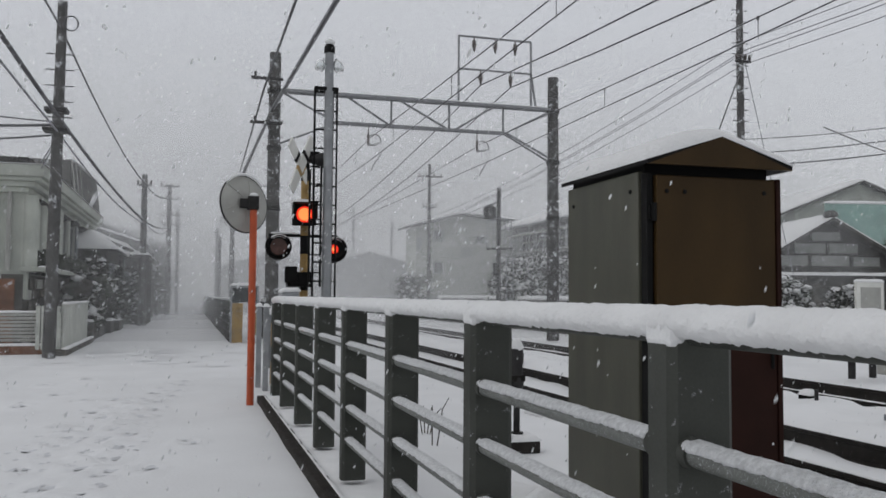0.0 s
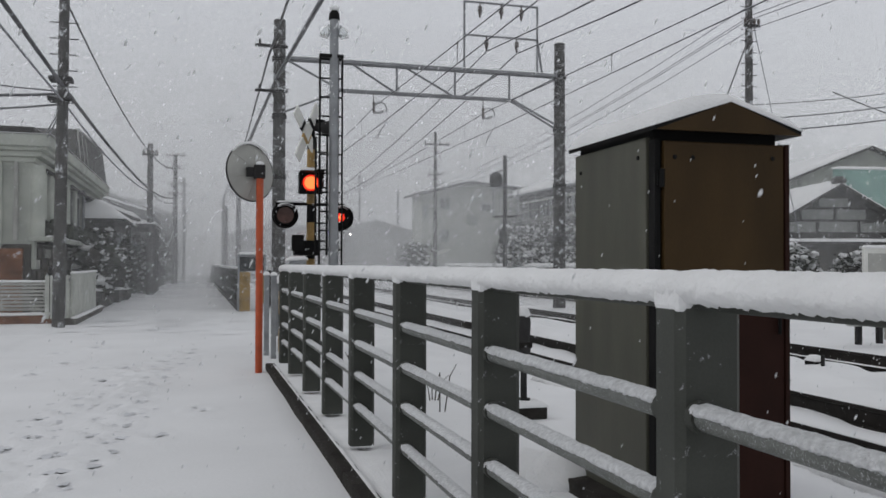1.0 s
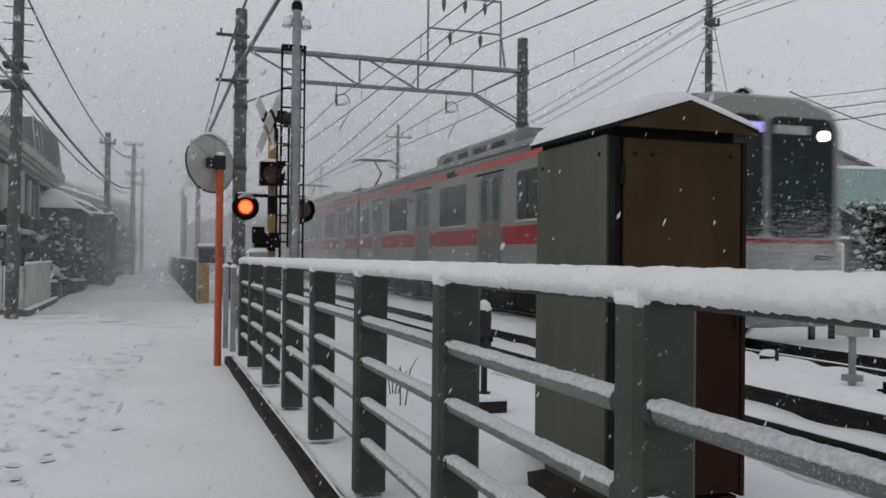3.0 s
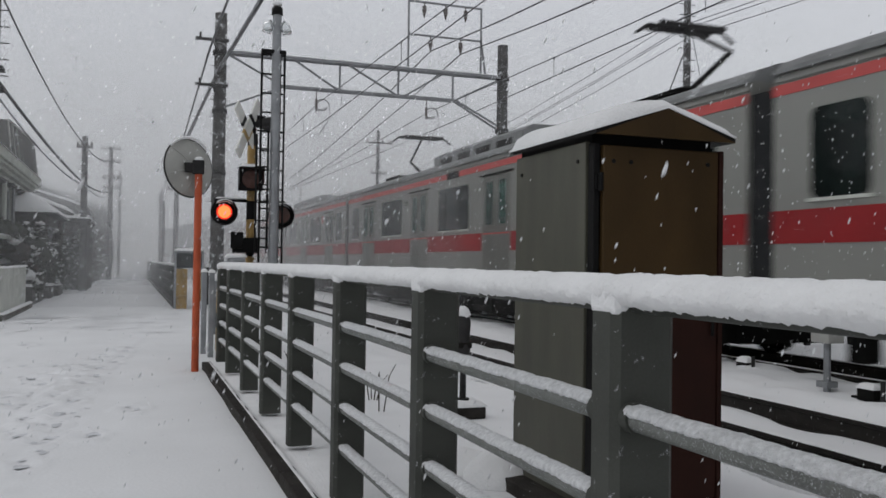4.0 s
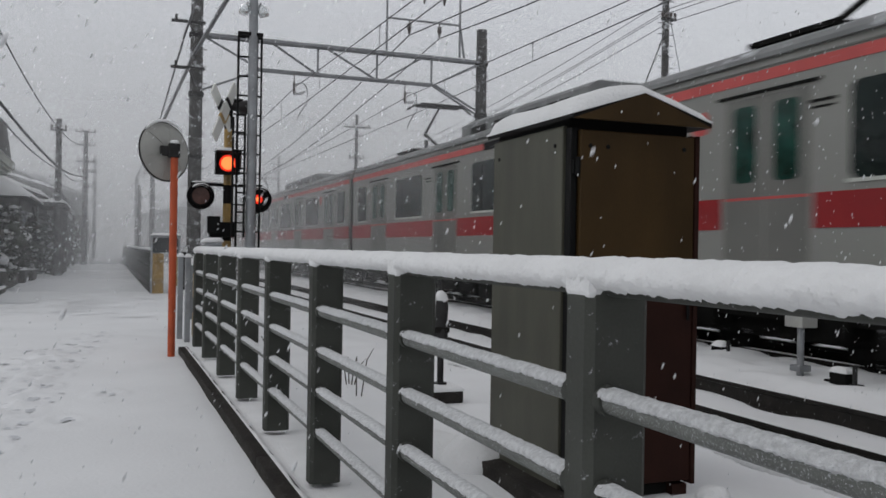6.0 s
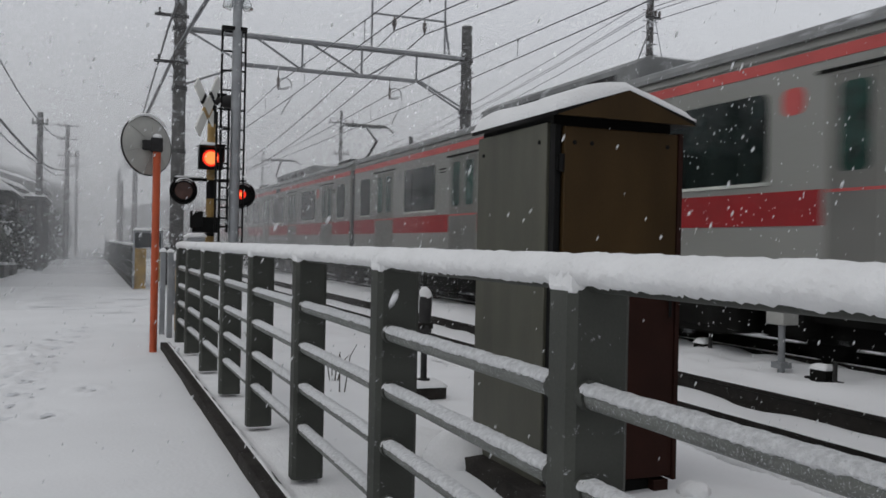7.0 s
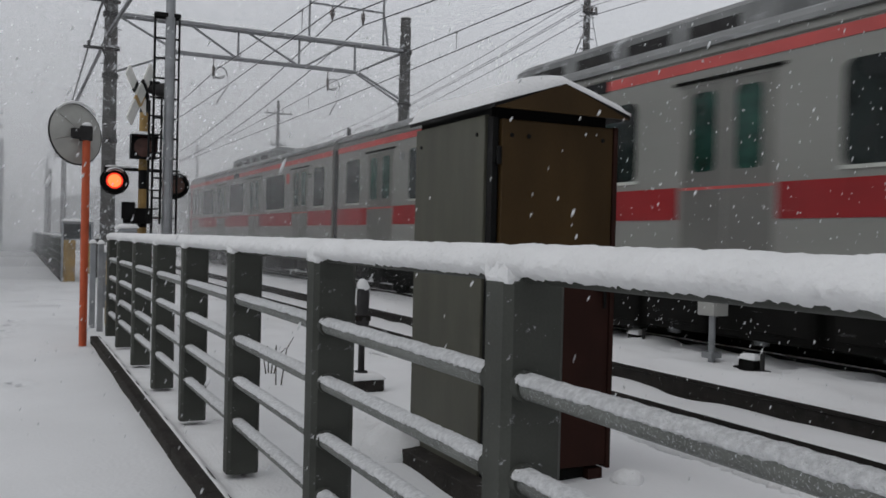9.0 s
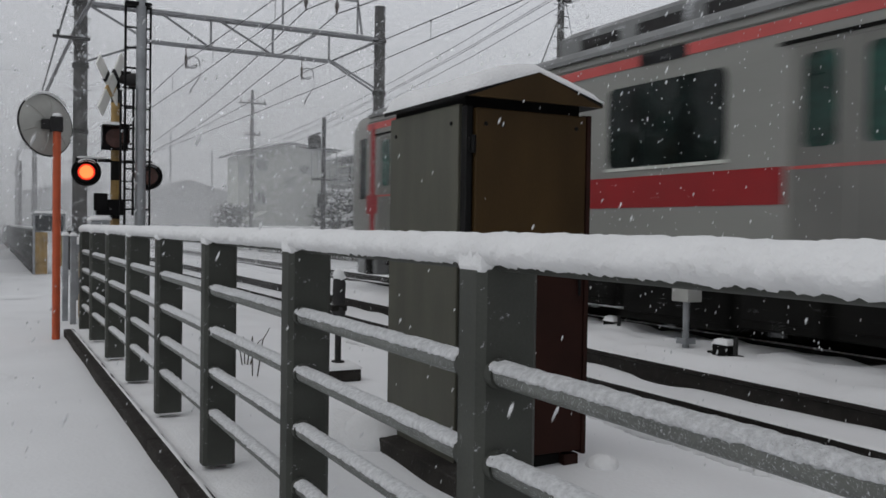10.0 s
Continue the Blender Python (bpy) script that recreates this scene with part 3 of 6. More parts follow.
def make_mirror():
    t = thing("traffic_mirror", 0.725, 10.45, 0, "round traffic mirror seen from its grey back on an orange post", "traffic mirror")
    part("post", Solid().sweep([(0, 0, 0), (0, 0, 2.36)], [0.042, 0.042], 16), ORANGE, t, "orange painted steel post")
    tilt = pose(-0.1, 0.13, 2.36, 84, 0, 35)
    disc = Solid()
    rings = [(0.0, -0.075), (0.12, -0.07), (0.24, -0.045), (0.325, -0.004), (0.338, 0.0), (0.345, 0.012), (0.335, 0.03), (0.0, 0.06)]
    seg, verts, faces = 48, [], []
    for r, z in rings:
        for k in range(seg):
            a = 2 * math.pi * k / seg
            verts.append((r * math.cos(a), r * math.sin(a), -z))
    for i in range(len(rings) - 1):
        for k in range(seg):
            a, b = i * seg + k, i * seg + (k + 1) % seg
            faces.append((a, b, b + seg, a + seg))
    disc.add(verts, faces, True)
    d = part("mirror_back", disc, MIRROR_BACK, t, at=tilt)
    rim = Solid().sweep([(0.34 * math.cos(2 * math.pi * k / 48), 0.34 * math.sin(2 * math.pi * k / 48), -0.01) for k in range(49)], 0.012, 8, cap=False)
    part("rim", rim, DARK_STEEL, d, "dark rim")
    for k in range(6):
        a = math.pi * k / 3 + 0.3
        part("rib", Solid().sweep([(0.05 * math.cos(a), 0.05 * math.sin(a), 0.076), (0.19 * math.cos(a), 0.19 * math.sin(a), 0.064), (0.3 * math.cos(a), 0.3 * math.sin(a), 0.022)], 0.005, 6), MIRROR_BACK, d)
    part("bracket", Solid().box(-0.16, 0.05, -0.045, 0.06, 2.3, 2.41).box(-0.07, 0.06, -0.06, 0.05, 2.28, 2.44), DARK_STEEL, t, "dark clamp", bevel=0.01)
    part("snow", Solid().ball((0, -0.01, 2.455), 0.05, 0.05, 0.03, 12, 8), SNOW, t)
    arc = [(-0.1 + 0.345 * math.cos(a) * 0.82, 0.13 + 0.345 * math.cos(a) * 0.57, 2.37 + 0.345 * math.sin(a)) for a in [math.radians(40 + 10 * k) for k in range(11)]]
    part("snow_on_rim", Solid().sweep(arc, [0.006] + [0.016] * 9 + [0.006], 8), SNOW, t)


make_mirror()

# ---------------------------------------------------------------- level crossing signal
BLINK = [(0.374 + 0.589 * k, "B" if k % 2 == 0 else "A") for k in range(17)]
BLINK_DISCS = []


def round_lamp(parent, at, phase, r=0.15, lens=1.0, off=0.0):
    """A round flashing lamp that faces -y, with its hood, and an added disc that covers and bares the light."""
    lamp = part("lamp_housing", Solid().sweep([(0, -0.02, 0), (0, 0.0, 0), (0, 0.05, 0), (0, 0.13, 0), (0, 0.19, 0), (0, 0.21, 0)], [r * 0.9, r * 1.18, r * 1.18, r * 0.98, r * 0.66, r * 0.3], 28), BLACK, parent, "black lamp housing", at=at)
    part("backplate_ring", Solid().sweep([(r * 1.2 * math.cos(2 * math.pi * k / 36), -0.01, r * 1.2 * math.sin(2 * math.pi * k / 36)) for k in range(37)], 0.014, 6, cap=False), BLACK, lamp)
    part("lens", Solid().sweep([(off, -0.024, 0), (off, -0.03, 0)], [r * 0.74 * lens, r * 0.7 * lens], 28), LENS_RED, lamp, "lit red lens")
    part("lens_core", Solid().sweep([(off, -0.031, 0), (off, -0.038, 0)], [r * 0.6 * lens ** 2, r * 0.5 * lens ** 2], 28), LENS_CORE, lamp)
    hood, seg = Solid(), 22
    verts, faces = [], []
    for k in range(seg + 1):
        a = math.radians(-12 + 204 * k / seg)
        for rr, y in ((r * 0.98, -0.02), (r * 1.0, -0.2 * math.sin(max(0.12, math.sin((a))) * 1.3)), (r * 1.05, -0.2 * math.sin(max(0.12, math.sin((a))) * 1.3)), (r * 1.05, -0.02)):
            verts.append((rr * math.cos(a), y, rr * math.sin(a)))
    for k in range(seg):
        for j in range(4):
            a, b = k * 4 + j, k * 4 + (j + 1) % 4
            faces.append((a, b, b + 4, a + 4))
    hood.add(verts, faces, True)
    part("hood", hood, BLACK, lamp)
    snow = [(r * 1.07 * math.cos(a), -0.08, r * 1.07 * math.sin(a)) for a in [math.radians(45 + 9 * k) for k in range(11)]]
    part("snow", Solid().sweep(snow, [0.005] + [0.02] * 9 + [0.005], 8), SNOW, lamp)
    shutter = part("shutter", Solid().sweep([(0, -0.002, 0), (0, 0.002, 0)], [r * 0.8, r * 0.8], 28), LENS_OFF, lamp, "dark red disc added to hide the lit lens")
    BLINK_DISCS.append((shutter, phase))
    return lamp


def box_lamp(parent, at, phase):
    r = 0.12
    lamp = part("lamp_housing", Solid().box(-0.155, 0.155, 0.0, 0.24, -0.15, 0.15).box(-0.17, 0.17, -0.012, 0.0, -0.165, 0.165), BLACK, parent, "black box lamp housing", at=at, bevel=0.008)
    part("hood", Solid().box(-0.175, 0.175, -0.17, 0.0, 0.15, 0.166).box(-0.175, -0.163, -0.13, 0.0, -0.06, 0.15).box(0.163, 0.175, -0.13, 0.0, -0.06, 0.15), BLACK, lamp)
    part("lens", Solid().sweep([(0, -0.014, 0), (0, -0.022, 0)], [r * 1.0, r * 0.95], 28), LENS_RED, lamp, "lit red lens")
    part("lens_core", Solid().sweep([(0, -0.023, 0), (0, -0.03, 0)], [r * 0.78, r * 0.66], 28), LENS_CORE, lamp)
    part("snow", snow_slab(-0.18, 0.18, -0.17, 0.22, lambda x, y: 0.166, 0.045, 10, 10, 7.0, 0.05), SNOW, lamp)
    # Added disc in the colour of an unlit lens; moving it blinks the lamp.
    shutter = part("shutter", Solid().sweep([(0, -0.002, 0), (0, 0.002, 0)], [r * 1.08, r * 1.08], 28), LENS_OFF, lamp, "dark red disc added to hide the lit lens")
    BLINK_DISCS.append((shutter, phase))
    return lamp


def make_crossing_signal():
    s = thing("crossing_signal", 1.645, 12.95, 0, "level crossing signal with red lamps on a striped post", "crossing signal")
    n = 12
    for k in range(n):
        z0, z1 = 0.0 + k * 0.27, 0.27 + k * 0.27
        part("post_band", Solid().sweep([(0, 0, z0), (0, 0, z1)], 0.062, 14), YELLOW if k % 2 == 0 else BLACK, s)
    part("head_post", Solid().sweep([(0, 0, 3.24), (0, 0, 3.4)], 0.05, 12), DARK_STEEL, s)
    across = Vector((math.cos(radians(58)), math.sin(radians(58)), 0))
    for u, v, o in ((0.34, 0.42, 0.0), (-0.34, 0.27, 0.03)):
        d = across * u + Vector((0, 0, v))
        c = Vector((-0.08 - o, -0.24, 3.2))
        nrm = across.cross(Vector((0, 0, 1)))
        e = d.cross(nrm).normalized() * 0.085
        t = nrm * 0.012
        corners = [c + p + q + w for w in (-t, t) for p, q in ((-d, -e), (d, -e), (d, e), (-d, e))]
        b = part("cross_board", Solid().add(corners, [(3, 2, 1, 0), (4, 5, 6, 7), (0, 1, 5, 4), (1, 2, 6, 5), (2, 3, 7, 6), (3, 0, 4, 7)]), WHITE_PAINT, s, "white crossbuck board with snow")
        for k in (-0.3, 0.3):
            f = d * 0.07
            corners = [c + d * k + p + q + w for w in (-t * 1.3, t * 1.3) for p, q in ((-f, -e * 1.01), (f, -e * 1.01), (f, e * 1.01), (-f, e * 1.01))]
            part("stripe", Solid().add(corners, [(3, 2, 1, 0), (4, 5, 6, 7), (0, 1, 5, 4), (1, 2, 6, 5), (2, 3, 7, 6), (3, 0, 4, 7)]), BLACK if k > 0 else YELLOW, b)
    part("horn", Solid().sweep([(0.05, 0.0, 3.3), (0.12, -0.02, 3.3), (0.2, -0.03, 3.3), (0.3, -0.04, 3.3), (0.34, -0.045, 3.3)], [0.05, 0.07, 0.1, 0.12, 0.125], 16), DARK_STEEL, s, "dark loudspeaker horn")
    part("horn_bracket", Solid().box(-0.02, 0.2, -0.04, 0.04, 3.36, 3.42), BLACK, s)
    box_lamp(s, pose(-0.03, -0.2, 2.46), "A")
    part("cross_arm", Solid().tube((-0.52, -0.02, 2.16), (0.5, 0.02, 2.16), 0.024).tube((-0.4, -0.02, 2.0), (-0.4, -0.02, 2.16), 0.02).tube((0.42, 0.0, 2.0), (0.42, 0.0, 2.16), 0.02), BLACK, s)
    part("snow", snow_ridge((-0.5, -0.02, 2.185), (-0.1, -0.02, 2.185), 0.02, 0.02, 0.04, 5.0), SNOW, s)
    round_lamp(s, pose(-0.39, -0.12, 1.985), "B")
    round_lamp(s, pose(0.43, -0.1, 1.965), "A", 0.15, 0.6, -0.008)
    part("junction_box", Solid().box(-0.26, 0.1, -0.16, 0.0, 1.4, 1.62).box(-0.3, -0.12, -0.2, -0.16, 1.46, 1.7), BLACK, s, "black junction box", bevel=0.01)
    part("base", Solid().box(-0.2, 0.2, -0.2, 0.2, 0, 0.12), KERB, s, bevel=0.02)


make_crossing_signal()


def make_mast():
    m = thing("signal_mast", 1.88, 12.3, 0, "slender grey steel mast with side ladders and twin glass lamps", "mast")
    part("pole", Solid().sweep([(0, 0, 0), (0, 0, 4.8)], [0.072, 0.062], 16), GALV, m)
    for x0, x1, lo, hi in ((-0.2, -0.06, 0.2, 4.22), (0.055, 0.12, 0.2, 4.22)):
        part("ladder_rail", Solid().box(x0 - 0.014, x0 + 0.014, -0.02, 0.02, lo, hi), BLACK, m)
        z = lo + 0.2
        while z < hi:
            part("rung", Solid().tube((x0, 0, z), (x1, 0, z), 0.014, sides=6), BLACK, m)
            z += 0.27
    part("hand_rail", Solid().sweep([(0.12, 0, 0.2), (0.12, 0, 4.22)], 0.014, 6), BLACK, m)
    cage = [(-0.26, -0.05, 1.4), (-0.26, -0.05, 3.05), (-0.1, -0.05, 3.08), (-0.1, -0.05, 1.4)]
    part("guard", Solid().sweep(cage, 0.016, 8), BLACK, m)
    for k in range(7):
        part("guard_bar", Solid().tube((-0.26, -0.05, 1.6 + 0.25 * k), (-0.1, -0.05, 1.6 + 0.25 * k), 0.012, sides=6), BLACK, m)
    part("collar", Solid().box(-0.21, 0.13, -0.05, 0.05, 4.2, 4.25), BLACK, m)
    for sx in (-1, 1):
        lamp = part("glass_lamp", Solid().sweep([(sx * 0.05, 0, 4.58), (sx * 0.09, 0, 4.57), (sx * 0.14, 0, 4.59), (sx * 0.17, 0, 4.63)], [0.03, 0.1, 0.11, 0.03], 16), GLASS, m, "clear glass lamp")
    part("cap", Solid().sweep([(0, 0, 4.75), (0, 0, 4.84), (0, 0, 4.9)], [0.08, 0.075, 0.03], 14), BLACK, m)
    part("snow", Solid().ball((0, 0, 4.91), 0.075, 0.075, 0.045, 12, 8), SNOW, m)
    part("clinging_snow", snow_ridge((-0.078, 0, 0.3), (-0.07, 0, 0.31), 0.01, 0.01), SNOW, m)


make_mast()


def make_gate(x, y, height, name_label, flip=1):
    """The striped posts and machine of a crossing gate."""
    g = thing("crossing_gate", x, y, 0, name_label, "crossing gate", "crossing gates")
    for i, (dx, dy) in enumerate(((0.0, 0.0), (0.06, -0.45), (0.13, -0.85))):
        p = part("guard_post", Solid().box(dx - 0.035, dx + 0.035, dy - 0.05, dy + 0.05, 0, height), (GALV, GALV, BLACK)[i], g, bevel=0.01)
        if i == 2:
            for k in range(2):
                part("stripe", Solid().box(dx - 0.038, dx + 0.038, dy - 0.053, dy + 0.053, 0.12 + k * 0.5, 0.42 + k * 0.5), YELLOW, p)
        part("snow", snow_slab(dx - 0.045, dx + 0.045, dy - 0.06, dy + 0.06, lambda a, b: height, 0.05, 6, 6, i * 3.0, 0.03), SNOW, p)
    part("machine", Solid().box(0.12, 0.5, 0.2, 0.62, 0.25, 1.0).box(0.2, 0.42, 0.28, 0.54, 0, 0.25), GALV, g, "grey gate machine", bevel=0.02)
    part("snow", snow_slab(0.11, 0.51, 0.19, 0.63, lambda a, b: 1.0, 0.09, 8, 8, 4.0, 0.07), SNOW, g)
    part("pipe", Solid().sweep([(0.3, 0.1, 0.0), (0.3, 0.1, 1.18), (0.36, 0.1, 1.28), (0.55, 0.1, 1.3)], 0.05, 10), GALV, g)
    part("pipe_snow", snow_ridge((0.27, 0.1, 1.33), (0.58, 0.1, 1.34), 0.06, 0.05, 0.04, 8.0), SNOW, g)


make_gate(0.96, 12.35, 1.12, "striped crossing gate posts and grey machine at the railing's end")


def make_far_gate():
    g = thing("crossing_gate", 1.17, 23.9, 0, "yellow crossing gate cabinet with a glass box beyond the crossing", "crossing gate", "crossing gates")
    part("panel", Solid().box(-0.05, 0.26, -0.05, 0.05, 0.0, 1.05), YELLOW, g, "yellow panel", bevel=0.01)
    part("panel", Solid().box(0.42, 0.62, -0.05, 0.05, 0.2, 1.0), YELLOW, g, bevel=0.01)
    part("frame", Solid().box(-0.07, -0.02, -0.07, 0.07, 0, 1.5).box(0.62, 0.67, -0.07, 0.07, 0, 1.5).box(-0.07, 0.67, -0.05, 0.05, 1.46, 1.52), GALV, g, "grey steel frame")
    part("glass", Solid().box(-0.02, 0.62, -0.01, 0.01, 1.08, 1.46), WINDOW_DARK, g)
    part("snow", snow_slab(-0.08, 0.68, -0.09, 0.09, lambda a, b: 1.52, 0.07, 10, 4, 3.0), SNOW, g)
    part("machine", Solid().box(0.75, 1.25, 0.0, 0.5, 0.1, 1.1), DARK_STEEL, g, bevel=0.02)
    part("snow", snow_slab(0.74, 1.26, -0.01, 0.51, lambda a, b: 1.1, 0.1, 8, 8, 6.0, 0.07), SNOW, g)


make_far_gate()


def make_far_fence():
    f = thing("railing", 0, 0, 0, "grey steel railing running on beyond the crossing, capped with snow", "railing")
    for k in range(34):
        y = 24.4 + k * 1.4
        part("post", Solid().box(1.24, 1.34, y - 0.05, y + 0.05, 0, 1.08), FENCE_PAINT, f)
    for z in (0.35, 0.6, 0.85):
        part("rail", Solid().tube((1.29, 24.2, z), (1.29, 71, z), 0.03, sides=8), PIPE_PAINT, f)
    part("mesh_panel", Solid().box(1.3, 1.31, 24.2, 71, 0.1, 1.0), GANTRY_STEEL, f)
    part("top_rail", Solid().tube((1.29, 24.2, 1.08), (1.29, 71, 1.08), 0.04, sides=8), PIPE_PAINT, f)
    part("snow", snow_ridge((1.29, 24.2, 1.12), (1.29, 71, 1.12), 0.07, 0.06, 0.2, 4.0), SNOW, f)
    part("kerb", Solid().box(1.1, 1.45, 24.2, 71, 0, 0.1), KERB, f)


make_far_fence()

# ---------------------------------------------------------------- tracks


def make_track_rail(x, y0, y1):
    prof = [(-0.065, 0.0), (0.065, 0.0), (0.065, 0.015), (0.012, 0.03), (0.012, 0.095), (0.034, 0.105), (0.034, 0.135), (-0.034, 0.135), (-0.034, 0.105), (-0.012, 0.095), (-0.012, 0.03), (-0.065, 0.015)]
    n, v = len(prof), []
    for y in (y0, y1):
        v += [(x + a, y, b - 0.035 if b > 0.05 else b - 0.09) for a, b in prof]
    s = Solid().add(v, [(k, n + k, n + (k + 1) % n, (k + 1) % n) for k in range(n)] + [tuple(range(n)), tuple(range(n, 2 * n))[::-1]])
    t = new("track_rail", s.mesh("track_rail", RAIL_STEEL))
    tagged(t, "rusty steel running rail standing out of the snow", "rail", "rails of the two tracks")
    part("snow", snow_ridge((x + 0.005, max(y0, -5), 0.098), (x + 0.005, min(y1, 60), 0.098), 0.03, 0.012, 0.15, x), SNOW, t, "snow on the rail head")


for x in (4.36, 5.43, 7.6, 8.667):
    make_track_rail(x, -160, 180)


def make_trackside_fittings():
    for x, y, z in ((6.5, 6.3, 0.24), (6.95, 8.6, 0.22)):
        b = thing("track_bond_box", x, y, 0, "small dark cable box beside the rail with snow on it", "cable box", "track cable boxes")
        part("box", Solid().box(-0.06, 0.06, -0.1, 0.1, -0.1, z * 0.75).box(-0.03, 0.03, -0.24, 0.2, 0.0, z * 0.4), UNDERFLOOR, b, bevel=0.01)
        part("stub", Solid().tube((-0.05, -0.2, -0.1), (-0.05, -0.2, z * 1.15), 0.022, sides=8), DARK_STEEL, b)
        part("snow", snow_slab(-0.065, 0.065, -0.105, 0.105, lambda p, q: z * 0.75, 0.06, 8, 8, y), SNOW, b)
    m = thing("cable_marker", 6.52, 6.85, 0, "pale box on a short post between the tracks, capped with snow", "track marker")
    part("post", Solid().tube((0, 0, -0.1), (0, 0, 0.6), 0.035, sides=10).box(-0.07, 0.07, -0.07, 0.07, 0.12, 0.18), GALV, m)
    part("box", Solid().box(-0.1, 0.1, -0.12, 0.12, 0.56, 0.76), MIRROR_BACK, m, "pale grey box", bevel=0.01)
    part("snow", snow_slab(-0.11, 0.11, -0.13, 0.13, lambda p, q: 0.76, 0.06, 8, 8, 3.0), SNOW, m)
    s = thing("trackside_rack", 10.3, 11.7, 0, "grey trackside posts and boxes beyond the far track", "signal rack")
    for dx, dy, h in ((0, 0, 0.62), (0.5, 0.1, 0.55), (1.0, 0.2, 0.6), (1.45, 0.1, 0.6)):
        part("post", Solid().box(dx - 0.04, dx + 0.04, dy - 0.04, dy + 0.04, 0, h), DARK_STEEL, s)
    part("box", Solid().box(-0.16, 0.14, -0.1, 0.1, 0.3, 0.75), MIRROR_BACK, s, bevel=0.01)
    part("box", Solid().box(0.35, 0.7, -0.05, 0.2, 0.42, 0.75), MIRROR_BACK, s, bevel=0.01)
    part("bar", Solid().tube((0, 0, 0.4), (1.5, 0.15, 0.4), 0.03).tube((0.9, 0.15, 0.58), (1.5, 0.15, 0.58), 0.03), GALV, s)
    part("snow", snow_slab(-0.18, 1.5, -0.1, 0.25, lambda p, q: 0.74, 0.05, 16, 6, 2.0), SNOW, s)


make_trackside_fittings()

# ---------------------------------------------------------------- catenary gantry
GY = 23.75


def make_gantry():
    g = thing("catenary_gantry", 0, GY, 0, "steel lattice gantry on two concrete poles over both tracks", "catenary gantry")
    for x, h in ((2.16, 7.85), (10.33, 7.8)):
        p = part("pole", Solid().sweep([(x, 0, 0), (x, 0, h * 0.5), (x, 0, h)], [0.185, 0.17, 0.155], 18), POLE_CONCRETE, g, "dark concrete pole with wind-blown snow")
        part("snow_cap", Solid().ball((x, 0, h), 0.15, 0.15, 0.06, 12, 8), SNOW, p)
        for z in (5.25, 6.8, 3.6):
            part("band", Solid().sweep([(x, 0, z - 0.06), (x, 0, z + 0.06)], 0.2, 16), DARK_STEEL, p)
        for k in range(10):
            part("step_bolt", Solid().tube((x - 0.26, 0, 2.4 + k * 0.45), (x + 0.26, 0, 2.4 + k * 0.45), 0.01, sides=6), DARK_STEEL, p)
    up, lo, x0, x1 = 6.82, 6.04, 2.3, 10.2
    bar = lambda a, b, r=0.045: part("truss_bar", Solid().sweep([(a[0], 0, a[1]), (b[0], 0, b[1])], r, 4, phase=math.pi / 4, smooth=False), GANTRY_STEEL, g)
    for off in (-0.13, 0.13):
        part("chord", Solid().sweep([(x0, off, up), (x1, off, up)], 0.046, 4, phase=math.pi / 4, smooth=False), GANTRY_STEEL, g)
        part("chord", Solid().sweep([(3.85, off, lo), (8.75, off, lo)], 0.04, 4, phase=math.pi / 4, smooth=False), GANTRY_STEEL, g)
    for k in range(12):
        xa = x0 + (x1 - x0) * k / 12
        part("lattice_bar", Solid().sweep([(xa, -0.13 if k % 2 else 0.13, up), (xa + (x1 - x0) / 12, 0.13 if k % 2 else -0.13, up)], 0.025, 4, phase=math.pi / 4, smooth=False), GANTRY_STEEL, g)
    for a, b in (((x0, up), (3.85, lo)), ((4.1, up), (5.4, lo)), ((5.4, up - 0.02), (5.4, lo)), ((5.6, up), (7.1, lo)), ((7.1, up), (7.1, lo)), ((8.45, up - 0.02), (7.25, lo)), ((8.75, up), (8.75, lo)), ((x1, up - 0.05), (8.8, lo)), ((8.75, lo), (10.15, 5.3)), ((8.85, lo + 0.02), (10.15, 5.42)), ((3.85, lo), (2.3, 5.38)), ((3.85, lo), (3.85, up))):
        bar(a, b, 0.035)
    # feeder frame on top
    fr = lambda a, b, r=0.035: part("frame_bar", Solid().sweep([(a[0], 0, a[1]), (b[0], 0, b[1])], r, 4, phase=math.pi / 4, smooth=False), GANTRY_STEEL, g)
    for a, b in (((7.38, 6.85), (7.38, 8.82)), ((9.62, 6.85), (9.62, 8.82)), ((7.38, 8.82), (9.62, 8.82)), ((7.38, 7.86), (9.62, 7.86)), ((9.62, 7.86), (9.78, 6.85))):
        fr(a, b)
    for x, z in ((7.85, 8.8), (8.5, 8.8), (9.12, 8.8), (8.05, 7.84), (8.98, 7.84)):
        part("insulator", Solid().sweep([(x, 0, z), (x, 0, z - 0.08), (x, 0, z - 0.1), (x, 0, z - 0.18), (x, 0, z - 0.2), (x, 0, z - 0.28), (x, 0, z - 0.42)], [0.02, 0.02, 0.07, 0.05, 0.08, 0.05, 0.02], 10), INSULATOR, g)
    for x in (4.75, 7.95):
        part("hanger", Solid().sweep([(x, 0, 6.02), (x, 0, 5.8), (x, 0, 5.75), (x, 0, 5.62), (x, 0, 5.6), (x, 0, 5.45)], [0.014, 0.014, 0.045, 0.03, 0.045, 0.014], 10), INSULATOR, g)
        curl = [(x + 0.18 + 0.19 * math.cos(a) * (1 - k / 60), 0.05, 5.62 + 0.19 * math.sin(a) * (1 - k / 60)) for k, a in enumerate([0.35 * j for j in range(18)])]
        part("jumper", Solid().sweep([(x, 0.05, 5.45)] + curl[::-1] + [(x + 0.4, 0.05, 5.3), (x + 0.15, 0.05, 4.9), (x + 0.1, 0.05, 4.75)], 0.014, 6), WIRE, g)
